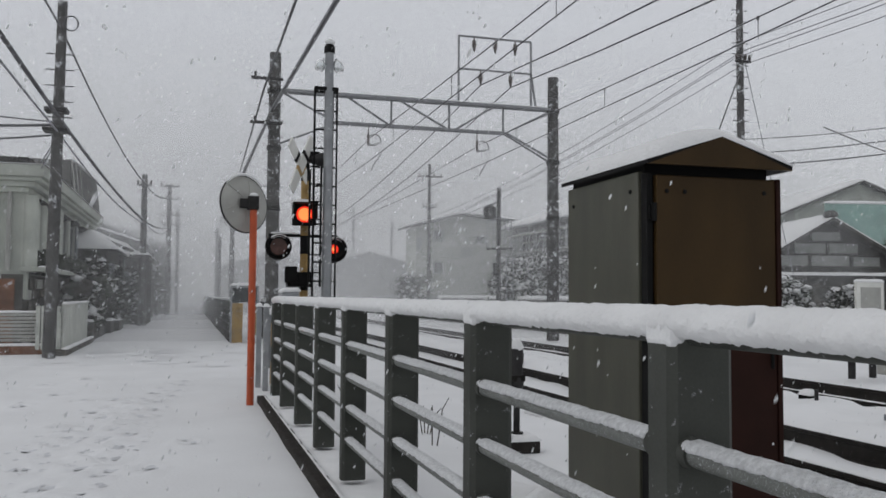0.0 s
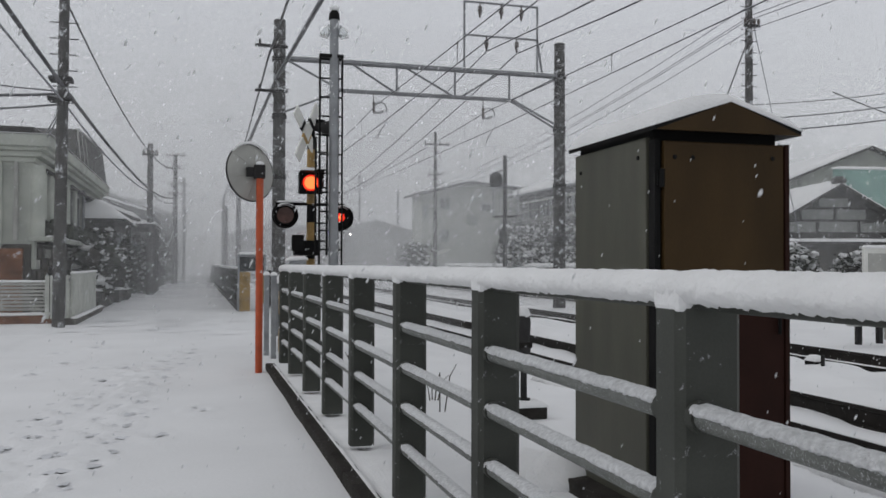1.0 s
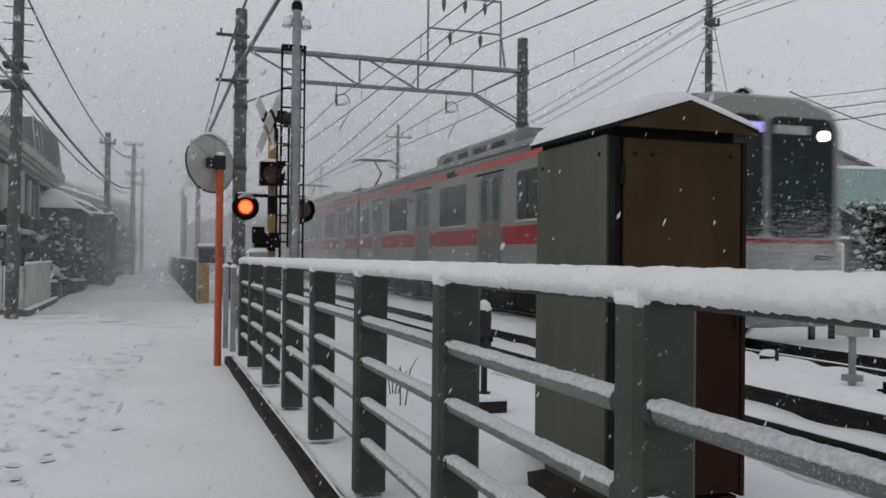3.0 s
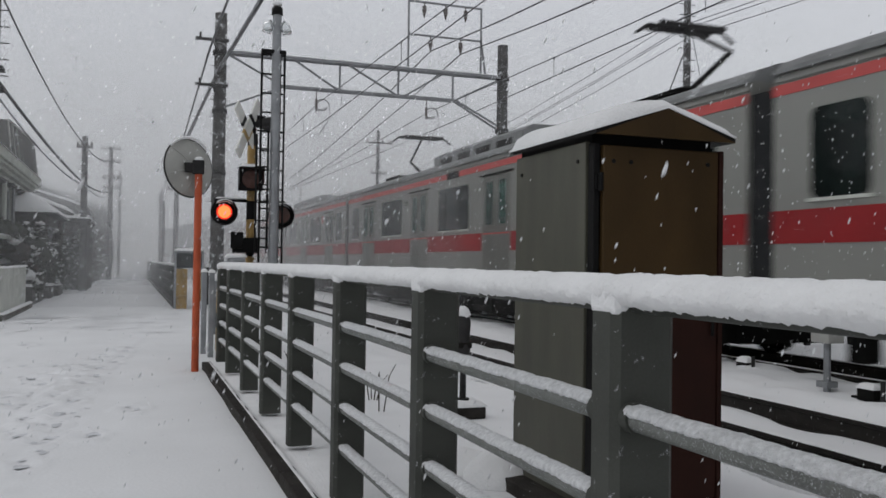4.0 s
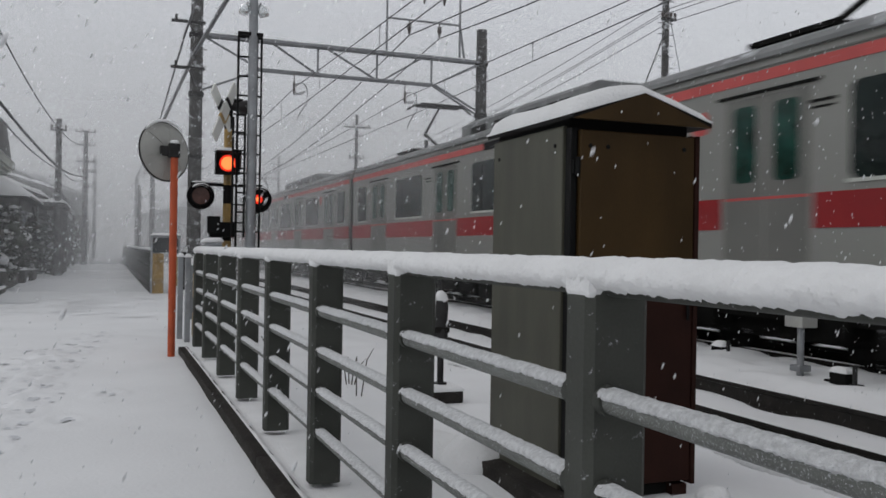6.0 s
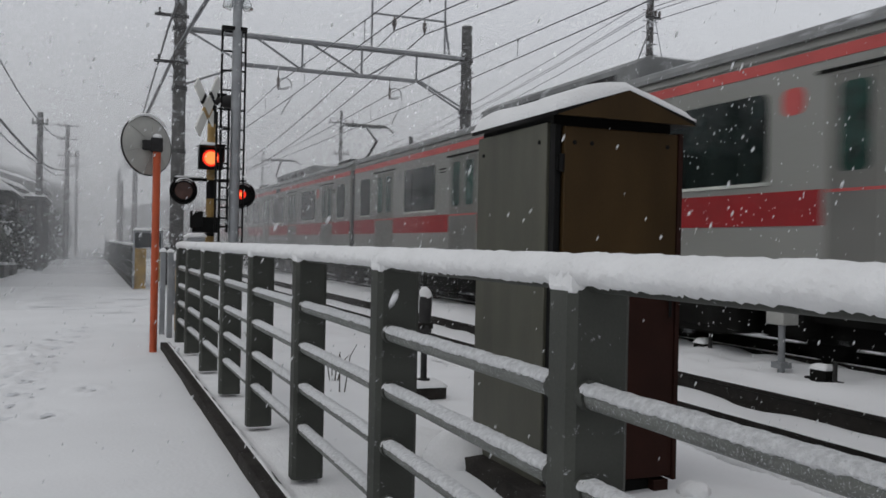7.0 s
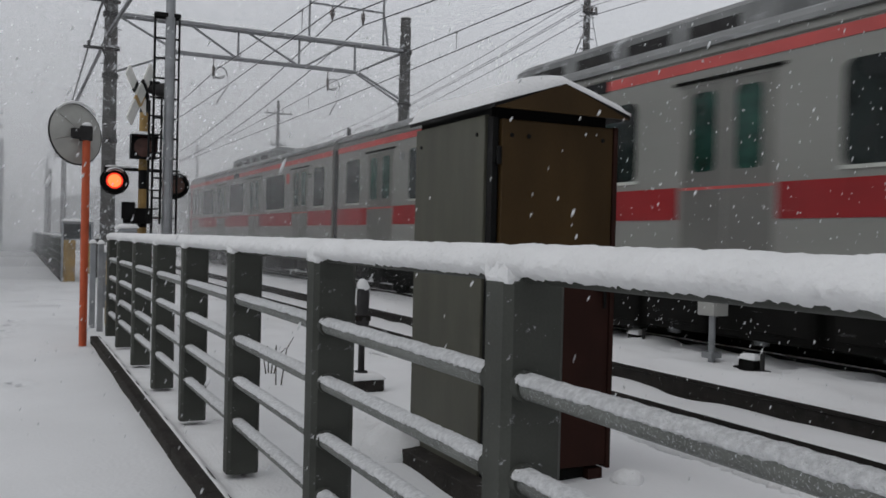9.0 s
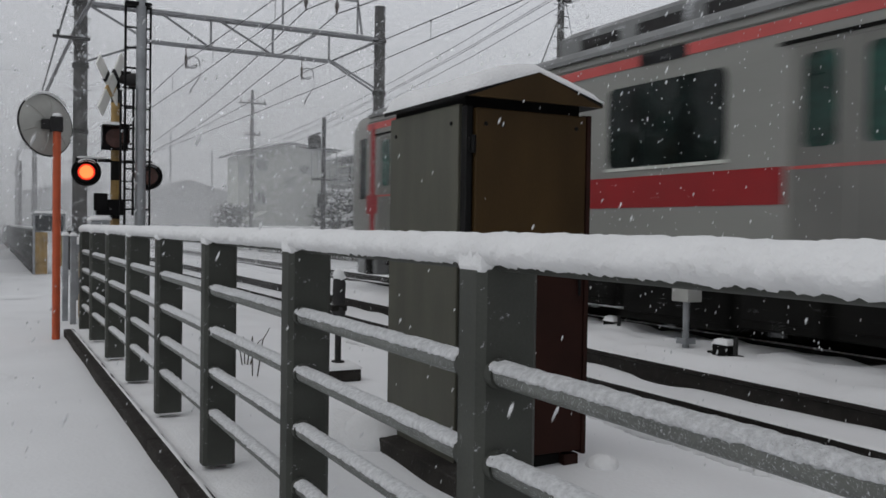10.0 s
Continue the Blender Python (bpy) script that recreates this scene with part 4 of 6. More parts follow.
    for z in (7.05, 5.85):
        part("cross_arm", Solid().box(1.5, 2.35, -0.28, -0.2, z, z + 0.07).tube((1.95, -0.24, z), (2.1, -0.2, z - 0.35), 0.02).tube((1.62, -0.24, z + 0.05), (1.62, -0.24, z + 0.2), 0.03), DARK_STEEL, g)
    for k in range(3):
        part("beam_snow", snow_ridge((2.4 + k * 2.6, 0, up + 0.07), (4.9 + k * 2.6, 0, up + 0.07), 0.05, 0.025, 0.15, k * 5.0), SNOW, g)


make_gantry()

for x in (4.83, 8.1):
    wire("contact_wire", [(x + 0.15, 140, 5.15), (x - 0.1, 80, 5.15), (x + 0.1, GY, 5.15), (x - 0.05, -30, 5.5)], 0.011, 0.0, WIRE, "bare copper contact wire over the track", "overhead wire", "catenary wires")
    wire("messenger_wire", [(x, 140, 5.7), (x, 80, 5.7), (x, GY, 5.7), (x, -30, 6.0)], 0.011, 0.4, WIRE, "messenger wire that carries the contact wire", "overhead wire", "catenary wires")
    drops = thing("wire_droppers", 0, 0, 0, "thin vertical droppers between messenger and contact wire", "dropper", "catenary droppers")
    for k in range(14):
        y = -4 + k * 5.0
        t = ((y - GY) / -53.75) if y < GY else (y - GY) / 56.25
        top = 5.7 - 0.4 * 4 * t * (1 - t) + (0.3 * t if y < GY else 0.0)
        part("dropper", Solid().tube((x, y, 5.15), (x, y, top), 0.007, sides=5).box(x - 0.012, x + 0.012, y - 0.02, y + 0.02, top - 0.04, top + 0.02), WIRE, drops)
for x, z in ((8.05, 7.42), (8.98, 7.42)):
    wire("feeder_wire", [(x, 140, z), (x, 80, z - 1.0), (x, GY, z), (x, -30, z)], 0.018, 1.25, WIRE, "thick feeder cable hung under the gantry frame", "overhead wire", "catenary wires")
wire("signal_cable", [(2.1, 80, 6.3), (2.1, GY - 0.24, 6.3), (2.95, -10, 6.3)], 0.055, 0.0, WIRE_LIGHT, "thick snow-covered cable along the poles", "cable", "roadside cables")
wire("signal_cable", [(2.9, 80, 6.8), (1.85, GY - 0.24, 6.8), (1.75, -10, 6.8)], 0.03, 0.0, WIRE, "thin dark cable along the poles", "cable", "roadside cables")
wire("signal_cable", [(2.3, 80, 6.2), (2.05, GY - 0.24, 6.22), (2.85, -10, 6.32)], 0.025, 0.1, WIRE, "thin dark cable along the poles", "cable", "roadside cables")

# ---------------------------------------------------------------- poles along the road and beyond the tracks


def make_pole(x, y, h, r, label, arms=(), lean=0.0, bolts=(3.5, 7.2), snow=True):
    p = thing("utility_pole", x, y, 0, label, "utility pole", "utility poles")
    part("shaft", Solid().sweep([(0, 0, 0), (lean * 0.5, 0, h * 0.5), (lean, 0, h)], [r, r * 0.9, r * 0.75], 14), POLE_CONCRETE, p)
    z, k = bolts[0], 0
    while z < min(h - 0.2, bolts[1]):
        part("step_bolt", Solid().tube((-r - 0.14 + lean * z / h, 0, z), (r + 0.14 + lean * z / h, 0, z), 0.012, sides=6), DARK_STEEL, p)
        z += 0.32
    for z, half in arms:
        part("cross_arm", Solid().box(-half, half, -r - 0.06, -r, z - 0.035, z + 0.035), DARK_STEEL, p)
        for q in (-0.85, -0.3, 0.3, 0.85):
            part("insulator", Solid().sweep([(q * half, -r - 0.03, z + 0.05), (q * half, -r - 0.03, z + 0.12), (q * half, -r - 0.03, z + 0.2)], [0.03, 0.05, 0.03], 8), INSULATOR, p)
    return p


dark_pole = "dark concrete utility pole with snow blown on one side"
pl = make_pole(-2.6, 18.75, 7.15, 0.125, dark_pole, lean=0.06, bolts=(4.8, 6.2))
part("bracket", Solid().box(-0.2, 0.22, -0.2, 0.2, 4.9, 4.97).box(-0.22, 0.24, -0.22, 0.22, 4.5, 4.56), DARK_STEEL, pl)
part("coil", Solid().sweep([(0.15 + 0.13 * math.cos(a) + 0.1, -0.15, 6.68 + 0.15 * math.sin(a)) for a in [0.4 * k for k in range(22)]], 0.014, 6), WIRE, pl)
make_pole(-1.75, 37.0, 6.1, 0.14, "slim concrete utility pole beside the road", arms=((5.65, 0.3),))
make_pole(-1.2, 57.0, 8.1, 0.16, "tall utility pole with several cross arms", arms=((8.0, 0.6), (7.2, 0.6), (6.2, 0.5), (5.6, 0.45)))
make_pole(-0.9, 78.0, 8.6, 0.16, "far utility pole faint in the snowfall", arms=((8.0, 0.55), (7.2, 0.55)))
make_pole(1.75, 52.0, 4.6, 0.1, "thin pole behind the railing", bolts=(9, 9))
make_pole(2.2, 47.0, 6.6, 0.14, "catenary pole with a bracket arm beyond the crossing", arms=((4.9, 0.45),), bolts=(9, 9))
make_pole(2.2, 72.0, 6.6, 0.14, "far catenary pole with a bracket arm", arms=((4.9, 0.45),), bolts=(9, 9))
make_pole(15.0, 21.2, 11.5, 0.12, "tall slim utility pole behind the railway", bolts=(6.0, 11.0), arms=((8.0, 0.25),))
make_pole(12.8, 46.5, 8.6, 0.115, "utility pole with a cross arm beyond the tracks", arms=((7.9, 0.75), (6.2, 0.45)), bolts=(5, 8))
make_pole(13.6, 74.0, 9.0, 0.13, "far pole faint in the snowfall", arms=((8.2, 0.7),), bolts=(9, 9))
make_pole(15.6, 68.0, 7.2, 0.1, "thin far pole faint in the snowfall", bolts=(9, 9))

P1, P2, P3 = (-2.55, 18.75), (-1.72, 37.0), (-1.2, 57.0)
wire("power_line", [(-2.9, -12, 6.8), (*P1, 6.6), (*P2, 5.7), (*P3, 7.4)], 0.022, 0.3, group="power lines along the road")
wire("power_line", [(-2.95, -12, 6.1), (*P1, 4.8), (*P2, 4.2), (*P3, 5.4)], 0.04, 0.15, group="power lines along the road")
wire("power_line", [(-2.9, -12, 5.8), (P1[0], P1[1], 4.5), (P2[0], P2[1], 4.15), (*P3, 5.2)], 0.02, 0.3, WIRE_LIGHT, group="power lines along the road")
for z0, z1, r in ((4.65, 5.1, 0.03), (4.45, 4.5, 0.02), (4.7, 6.0, 0.015)):
    wire("service_wire", [(P1[0], P1[1], z0), (-9.5, 19.5, z1)], r, 0.25, group="house service wires")
for z0, z1 in ((4.45, 3.9), (4.4, 3.5)):
    wire("service_wire", [(P1[0], P1[1], z0), (-4.6, 26.0, z1)], 0.015, 0.1, WIRE_LIGHT, group="house service wires")
for x, z in ((14.85, 8.5), (15.1, 8.35), (14.9, 8.15), (15.1, 7.95)):
    wire("power_line", [(x + 0.3, 75, z - 1.6), (x, 21.2, z), (x + 1.0, -25, z + 2.6)], 0.012, 1.2, WIRE_LIGHT, group="power lines beyond the railway")
wire("guy_wire", [(14.9, 21.1, 7.6), (12.4, 20.0, 3.2)], 0.02, 0, group="guy wires")
wire("guy_wire", [(15.1, 21.2, 8.3), (16.7, 21.2, 2.0)], 0.012, 0.1, WIRE_LIGHT, group="guy wires")
for z0, z1, r in ((6.0, 8.5, 0.02), (5.6, 8.0, 0.025), (6.5, 8.9, 0.014)):
    wire("service_wire", [(15.2, 25.5, z0), (31.0, 23.0, z1)], r, 0.5, group="wires beyond the railway")
wire("service_wire", [(20.6, 24.5, 7.1), (33.0, 27.5, 5.7)], 0.02, 0.2, group="wires beyond the railway")

# ---------------------------------------------------------------- far signal with ladder


def make_far_signal():
    s = thing("track_signal", 10.9, 30.0, 0, "dark track signal with a caged platform and ladder", "track signal")
    part("post", Solid().sweep([(0, 0, 0), (0, 0, 5.25)], [0.09, 0.075], 12), DARK_STEEL, s)
    part("head", Solid().sweep([(-0.38, -0.1, 4.1), (-0.38, -0.1, 4.2), (-0.38, -0.1, 4.5), (-0.38, -0.1, 4.6)], [0.2, 0.25, 0.25, 0.12], 8), BLACK, s, "black signal head")
    part("arm", Solid().tube((-0.38, -0.1, 4.6), (0, 0, 4.75), 0.03).tube((-0.38, -0.1, 4.15), (0, 0, 4.1), 0.03), DARK_STEEL, s)
    part("platform", Solid().box(-0.35, 0.4, -0.35, 0.35, 3.0, 3.05), DARK_STEEL, s)
    for x, y in ((-0.33, -0.33), (0.38, -0.33), (0.38, 0.33), (-0.33, 0.33)):
        part("guard_post", Solid().tube((x, y, 3.05), (x, y, 4.1), 0.02, sides=6), GALV, s)
    part("guard_rail", Solid().sweep([(-0.33, -0.33, 4.1), (0.38, -0.33, 4.1), (0.38, 0.33, 4.1), (-0.33, 0.33, 4.1)], 0.022, 6), GALV, s)
    for x in (0.2, 0.45):
        part("ladder_rail", Solid().tube((x, -0.3, 0.2), (x, -0.3, 3.0), 0.02, sides=6), GALV, s)
    for k in range(10):
        part("rung", Solid().tube((0.2, -0.3, 0.4 + 0.27 * k), (0.45, -0.3, 0.4 + 0.27 * k), 0.015, sides=6), GALV, s)
    part("box", Solid().box(-0.2, 0.0, -0.15, 0.05, 2.0, 2.5), BLACK, s)


make_far_signal()

# ---------------------------------------------------------------- buildings


def window(parent, x0, x1, y0, y1, z0, z1, axis, glass=None):
    """A framed window in a wall: axis is the wall's outward normal."""
    s, f = Solid(), Solid()
    n = Vector(axis)
    if abs(n.x) > 0.5:
        sgn, X = n.x, x0
        s.box(*sorted((X - sgn * 0.03, X + sgn * 0.015)), y0, y1, z0, z1)
        a, b = sorted((X - sgn * 0.02, X + sgn * 0.06))
        for q in (y0, (y0 + y1) / 2, y1):
            f.box(a, b, q - 0.04, q + 0.04, z0, z1)
        f.box(a, b, y0, y1, z1 - 0.04, z1 + 0.04).box(a, b + 0.06 * (sgn > 0), y0 - 0.05, y1 + 0.05, z0 - 0.06, z0 + 0.02)
    else:
        sgn, Y = n.y, y0
        s.box(x0, x1, *sorted((Y - sgn * 0.03, Y + sgn * 0.015)), z0, z1)
        a, b = sorted((Y - sgn * 0.02, Y + sgn * 0.06))
        for q in (x0, (x0 + x1) / 2, x1):
            f.box(q - 0.04, q + 0.04, a, b, z0, z1)
        f.box(x0, x1, a, b, z1 - 0.04, z1 + 0.04).box(x0 - 0.05, x1 + 0.05, a, b, z0 - 0.06, z0 + 0.02)
    w = part("window", s, glass or WINDOW_DARK, parent)
    part("frame", f, GALV, w)
    return w


def make_left_house():
    h = thing("house", 0, 0, 0, "two-storey pale rendered house with a moulded cornice and stone base", "house", "houses along the road")
    x0, x1, y0, y1 = -11.0, -3.6, 21.4, 34.5
    part("wall", Solid().box(x0, x1, y0, y1, 2.0, 4.3), HOUSE_WHITE, h)
    part("stone_base", Solid().box(x0 - 0.02, x1 + 0.06, y0 - 0.06, y1, 0, 2.0), HOUSE_STONE, h, "weathered stone block base")
    part("brick_panel", Solid().box(x0, x1 - 0.1, y0 - 0.12, y0 - 0.06, 0.2, 1.88), BRICK_BROWN, h, "brown brick facing")
    me = Solid().box(-0.04, 0.04, -0.42, 0.42, -0.13, 0.13).mesh("stone_block", HOUSE_STONE)
    pale = Solid().box(-0.04, 0.04, -0.42, 0.42, -0.13, 0.13).mesh("stone_block", MIRROR_BACK)
    for r in range(6):
        for k in range(13):
            y = y0 + 0.5 + k * 1.0 + (0.5 if r % 2 else 0)
            if y < y1 - 0.4:
                shared("stone_block", pale if (k * 5 + r * 7) % 4 == 0 else me, h, pose(x1 + 0.06 + 0.015 * ((k * 7 + r * 3) % 3), y, 0.22 + r * 0.31))
    for z, o, t in ((4.3, 0.3, 0.14), (4.44, 0.42, 0.1), (4.54, 0.5, 0.32), (4.16, 0.15, 0.14)):
        part("cornice", Solid().box(x0, x1 + o, y0 - o, y1 + o, z, z + t), HOUSE_WHITE, h, bevel=0.03)
    part("snow", snow_slab(x0, x1 + 0.52, y0 - 0.52, y1 + 0.5, lambda x, y: 4.86, 0.06, 12, 20, 2.0, 0.2), SNOW, h)
    part("parapet", Solid().box(x0, x1 + 0.1, y0 - 0.1, y0 + 0.1, 4.88, 5.1).box(x1 - 0.1, x1 + 0.1, y0 + 0.1, 28.0, 4.88, 5.1), HOUSE_DARK, h, "dark roof parapet")
    part("upper_storey", Solid().add([(x1 - 2.6, 27.2, 4.86), (x1 + 0.3, 27.2, 4.86), (x1 + 0.4, 35.0, 4.86), (x1 - 2.6, 35.0, 4.86), (x1 - 2.6, 28.6, 6.3), (x1 + 0.1, 28.6, 6.3), (x1 + 0.22, 35.0, 6.45), (x1 - 2.6, 35.0, 6.45)],
        [(0, 1, 5, 4), (1, 2, 6, 5), (2, 3, 7, 6), (4, 5, 6, 7), (0, 3, 2, 1), (0, 4, 7, 3)]), HOUSE_DARK, h, "dark sheet-clad upper storey")
    for k in range(7):
        part("cladding_batten", Solid().sweep([(x1 + 0.34, 27.6 + k * 1.05, 4.9), (x1 + 0.14, 28.5 + k * 0.95, 6.28)], 0.025, 4), MIRROR_BACK, h)
    part("upper_snow", snow_ridge((x1 + 0.06, 28.6, 6.32), (x1 + 0.16, 35.0, 6.47), 0.12, 0.06, 0.2, 3.0), SNOW, h)
    part("upper_snow", snow_slab(x1 - 1.6, x1 + 0.2, 31.0, 34.8, lambda x, y: 6.42, 0.16, 8, 14, 4.0, 0.3), SNOW, h)
    # Thin skin makes the road-facing wall darker than the others.
    part("side_wall", Solid().box(x1, x1 + 0.03, y0 + 0.2, y1, 2.02, 4.2), HOUSE_DARK, h, "dark render on the road side")
    for a in (22.0, 23.7, 26.2, 28.2, 30.6, 32.4):
        window(h, x1 + 0.03, x1 + 0.03, a, a + 1.3, 2.4, 3.9, (1, 0, 0), CURTAIN if int(a) == 30 else WINDOW_DARK)
        part("window_hood", Solid().box(x1 + 0.03, x1 + 0.3, a - 0.1, a + 1.4, 4.0, 4.07), HOUSE_DARK, h)
    window(h, x1 - 3.4, x1 - 2.0, y0, y0, 2.2, 3.8, (0, -1, 0))
    for a in (21.4, 24.9, 29.9, 34.3):
        part("pilaster", Solid().box(x1, x1 + 0.12, a, a + 0.3, 1.35, 4.2), HOUSE_WHITE, h)
    part("pilaster", Solid().box(x1 - 0.75, x1 - 0.55, y0 - 0.1, y0, 1.35, 4.2), HOUSE_WHITE, h)
    h.scale = (1, 1, 0.85)
    rng = random.Random(31)
    for k in range(54):
        y, s = rng.uniform(21.5, 29.4), rng.uniform(0.08, 0.2)
        pot = part("potted_plant", Solid().ball((x1 + 0.3 + rng.uniform(-0.08, 0.12), y, 2.2 + s), s, s, s * 1.5, 9, 7, 0.5, k), LEAF, h)
    for y in (24.6, 29.6):
        part("drain_pipe", Solid().tube((x1 + 0.2, y, 0.1), (x1 + 0.2, y, 4.2), 0.05, sides=8), GALV, h)
    part("meter_box", Solid().box(x1 + 0.06, x1 + 0.25, 23.1, 23.6, 0.7, 1.2), GALV, h, bevel=0.02)
    ledge = part("ledge", Solid().box(x1, x1 + 0.5, y0 - 0.1, 29.6, 2.08, 2.2), HOUSE_WHITE, h, "stone ledge with snow and plants", bevel=0.02)
    part("snow", snow_ridge((x1 + 0.42, y0 - 0.1, 2.2), (x1 + 0.42, 29.6, 2.2), 0.08, 0.04, 0.15, 3.0), SNOW, ledge)
    for y, q in ((21.5, 0.3), (22.3, 0.14), (23.0, 0.22), (23.8, 0.12), (25.6, 0.3), (27.7, 0.16)):
        part("column", Solid().sweep([(x1 + 0.16, y, 2.2), (x1 + 0.16, y, 4.1)], q * 0.55, 10), HOUSE_WHITE, h)
    part("drain_pipe", Solid().tube((x1 - 0.25, y0 - 0.1, 2.1), (x1 - 0.25, y0 - 0.1, 4.2), 0.05, sides=8), MIRROR_BACK, h)
    for k in range(90):
        y, q, u = rng.uniform(25.5, 36.5), rng.uniform(0.08, 0.3), rng.uniform(0.3, 2.3)
        part("hanging_plant", Solid().ball((x1 + rng.uniform(0.3, 1.2), y, u), q, q, q * 0.8, 7, 5, 0.5, k), (LEAF, HOUSE_DARK, SNOW, LEAF, BARK, LEAF)[k % 6], h)


make_left_house()


def make_shed():
    s = thing("garden_shed", -3.2, 33.5, 0, "dark timber shed with a snowy hipped roof", "shed")
    part("wall", Solid().box(-0.75, 0.6, -2.6, 2.6, 0, 2.75), HOUSE_DARK, s)
    v = [(-1.0, -3.1, 2.7), (0.95, -3.1, 2.7), (0.95, 3.1, 2.7), (-1.0, 3.1, 2.7), (0, -2.2, 3.3), (0, 2.2, 3.3)]
    part("roof", Solid().add(v, [(3, 2, 1, 0), (0, 1, 4), (1, 2, 5, 4), (2, 3, 5), (3, 0, 4, 5)]), HOUSE_DARK, s)
    hip = lambda x, y: 2.74 + 0.6 * max(0.0, min(1.0, (1.0 - abs(x)) / 0.95, (3.1 - abs(y)) / 0.9))
    part("snow", snow_slab(-1.02, 0.98, -3.12, 3.12, hip, 0.1, 12, 18, 6.0, 0.1), SNOW, s)
    for y in (-2.0, -0.4, 1.2):
        window(s, 0.6, 0.6, y, y + 1.0, 1.5, 2.3, (1, 0, 0))


make_shed()


def make_front_fences():
    f = thing("slatted_fence", 0, 0, 0, "pale slatted metal fence on a low base before the house", "fence")
    for k in range(34):
        y = 19.7 + k * 0.135
        part("slat", Solid().box(-2.5, -2.46, y, y + 0.1, 0.12, 1.06), PALE_METAL, f)
    for k in range(5):
        part("slat", Solid().box(-2.98 + k * 0.1, -2.9 + k * 0.1, 19.6, 19.64, 0.12, 1.02), PALE_METAL, f)
    part("rail", Solid().box(-2.53, -2.5, 19.6, 24.3, 0.25, 0.31).box(-2.53, -2.5, 19.6, 24.3, 0.9, 0.96), GALV, f)
    part("base", Solid().box(-2.6, -2.36, 19.4, 24.9, 0, 0.13), HOUSE_STONE, f)
    part("snow", snow_ridge((-2.47, 19.7, 1.06), (-2.47, 24.3, 1.06), 0.05, 0.04, 0.12, 6.0), SNOW, f)
    part("snow", snow_ridge((-2.4, 19.4, 0.13), (-2.4, 24.9, 0.13), 0.07, 0.04, 0.15, 8.0), SNOW, f)
    g = thing("louvred_gate", 0, 0, 0, "pale louvred metal gate on a red-brown brick base", "gate")
    for k in range(8):
        part("slat", Solid().box(-5.2, -2.95, 19.85, 19.9, 0.28 + k * 0.075, 0.335 + k * 0.075), MIRROR_BACK, g)
    part("gate_post", Solid().box(-2.95, -2.85, 19.8, 19.95, 0, 1.2), DARK_STEEL, g)
    part("base", Solid().box(-5.4, -2.8, 19.7, 20.0, 0, 0.2), BRICK_BROWN, g)
    part("snow", snow_ridge((-5.3, 19.87, 0.88), (-2.9, 19.87, 0.88), 0.05, 0.04, 0.12, 3.0), SNOW, g)
    part("snow", snow_ridge((-5.4, 19.75, 0.2), (-2.8, 19.75, 0.2), 0.07, 0.05, 0.12, 3.0), SNOW, g)


make_front_fences()


def gable_house(name, x, y, w, d, eave, peak, wall, label, rz=0.0, over=0.5, ridge="y", group="", windows=()):
    """A house with a gabled roof under snow; its ridge runs along its own y."""
    h = thing("house", x, y, 0, label, "house", group, rz=rz)
    part("wall", Solid().box(-w / 2, w / 2, -d / 2, d / 2, 0, eave), wall, h)
    g = Solid()
    for s in (-d / 2, d / 2 - 0.12):
        g.add([(-w / 2, s, eave), (w / 2, s, eave), (0, s, peak), (-w / 2, s + 0.12, eave), (w / 2, s + 0.12, eave), (0, s + 0.12, peak)], [(0, 1, 2), (5, 4, 3), (0, 3, 4, 1), (1, 4, 5, 2), (2, 5, 3, 0)])
    part("gable", g, wall, h)
    slope = (peak - eave) / (w / 2)
    hx = w / 2 + over
    r = Solid()
    v = []
    for s in (-d / 2 - over, d / 2 + over):
        for t in (0.0, 0.14):
            v += [(-hx, s, peak - slope * hx + t), (0, s, peak + t), (hx, s, peak - slope * hx + t)]
    r.add(v, [(3, 4, 10, 9), (4, 5, 11, 10), (0, 6, 7, 1), (1, 7, 8, 2), (0, 1, 4, 3), (1, 2, 5, 4), (6, 9, 10, 7), (7, 10, 11, 8), (0, 3, 9, 6), (2, 8, 11, 5)])
    part("roof", r, HOUSE_DARK, h)
    part("snow", snow_slab(-hx, hx, -d / 2 - over, d / 2 + over, lambda a, b: peak + 0.14 - slope * abs(a), 0.16, 20, 14, x, 0.25), SNOW, h, "thick snow on the roof")
    for a, b, z0, z1 in windows:
        window(h, a, b, -d / 2, -d / 2, z0, z1, (0, -1, 0))
    return h


# row of houses along the road, one behind another in the snowfall
h2 = gable_house("house", -5.6, 41.5, 6.0, 8.0, 3.1, 4.3, HOUSE_DARK, "dark weatherboarded house with a snowy roof beside the road", group="houses along the road", windows=((-1.0, 0.6, 1.2, 2.3),))
part("porch_roof", Solid().box(2.4, 4.1, -4.6, 0.5, 2.7, 2.85), HOUSE_DARK, h2)
part("porch_snow", snow_slab(2.35, 4.15, -4.7, 0.6, lambda a, b: 2.85, 0.16, 10, 14, 3.0, 0.15), SNOW, h2)
for q in (-4.4, -2.2, 0.2):
    part("porch_post", Solid().box(3.9, 4.02, q, q + 0.12, 0, 2.7), HOUSE_DARK, h2)
h3 = gable_house("house", -5.8, 53.0, 6.5, 9.0, 3.9, 4.9, HOUSE_DARK, "dark rendered house with a snowy roof", group="houses along the road", windows=((-1.5, 0.0, 2.2, 3.4), (1.0, 2.4, 2.2, 3.4)))
h4 = gable_house("house", -5.6, 66.0, 7.0, 10.0, 4.4, 5.8, HOUSE_DARK, "dark house faint in the snowfall", group="houses along the road")
h5 = gable_house("house", -5.4, 82.0, 7.0, 12.0, 5.2, 6.6, HOUSE_GREY, "grey house faint in the snowfall", group="houses along the road")


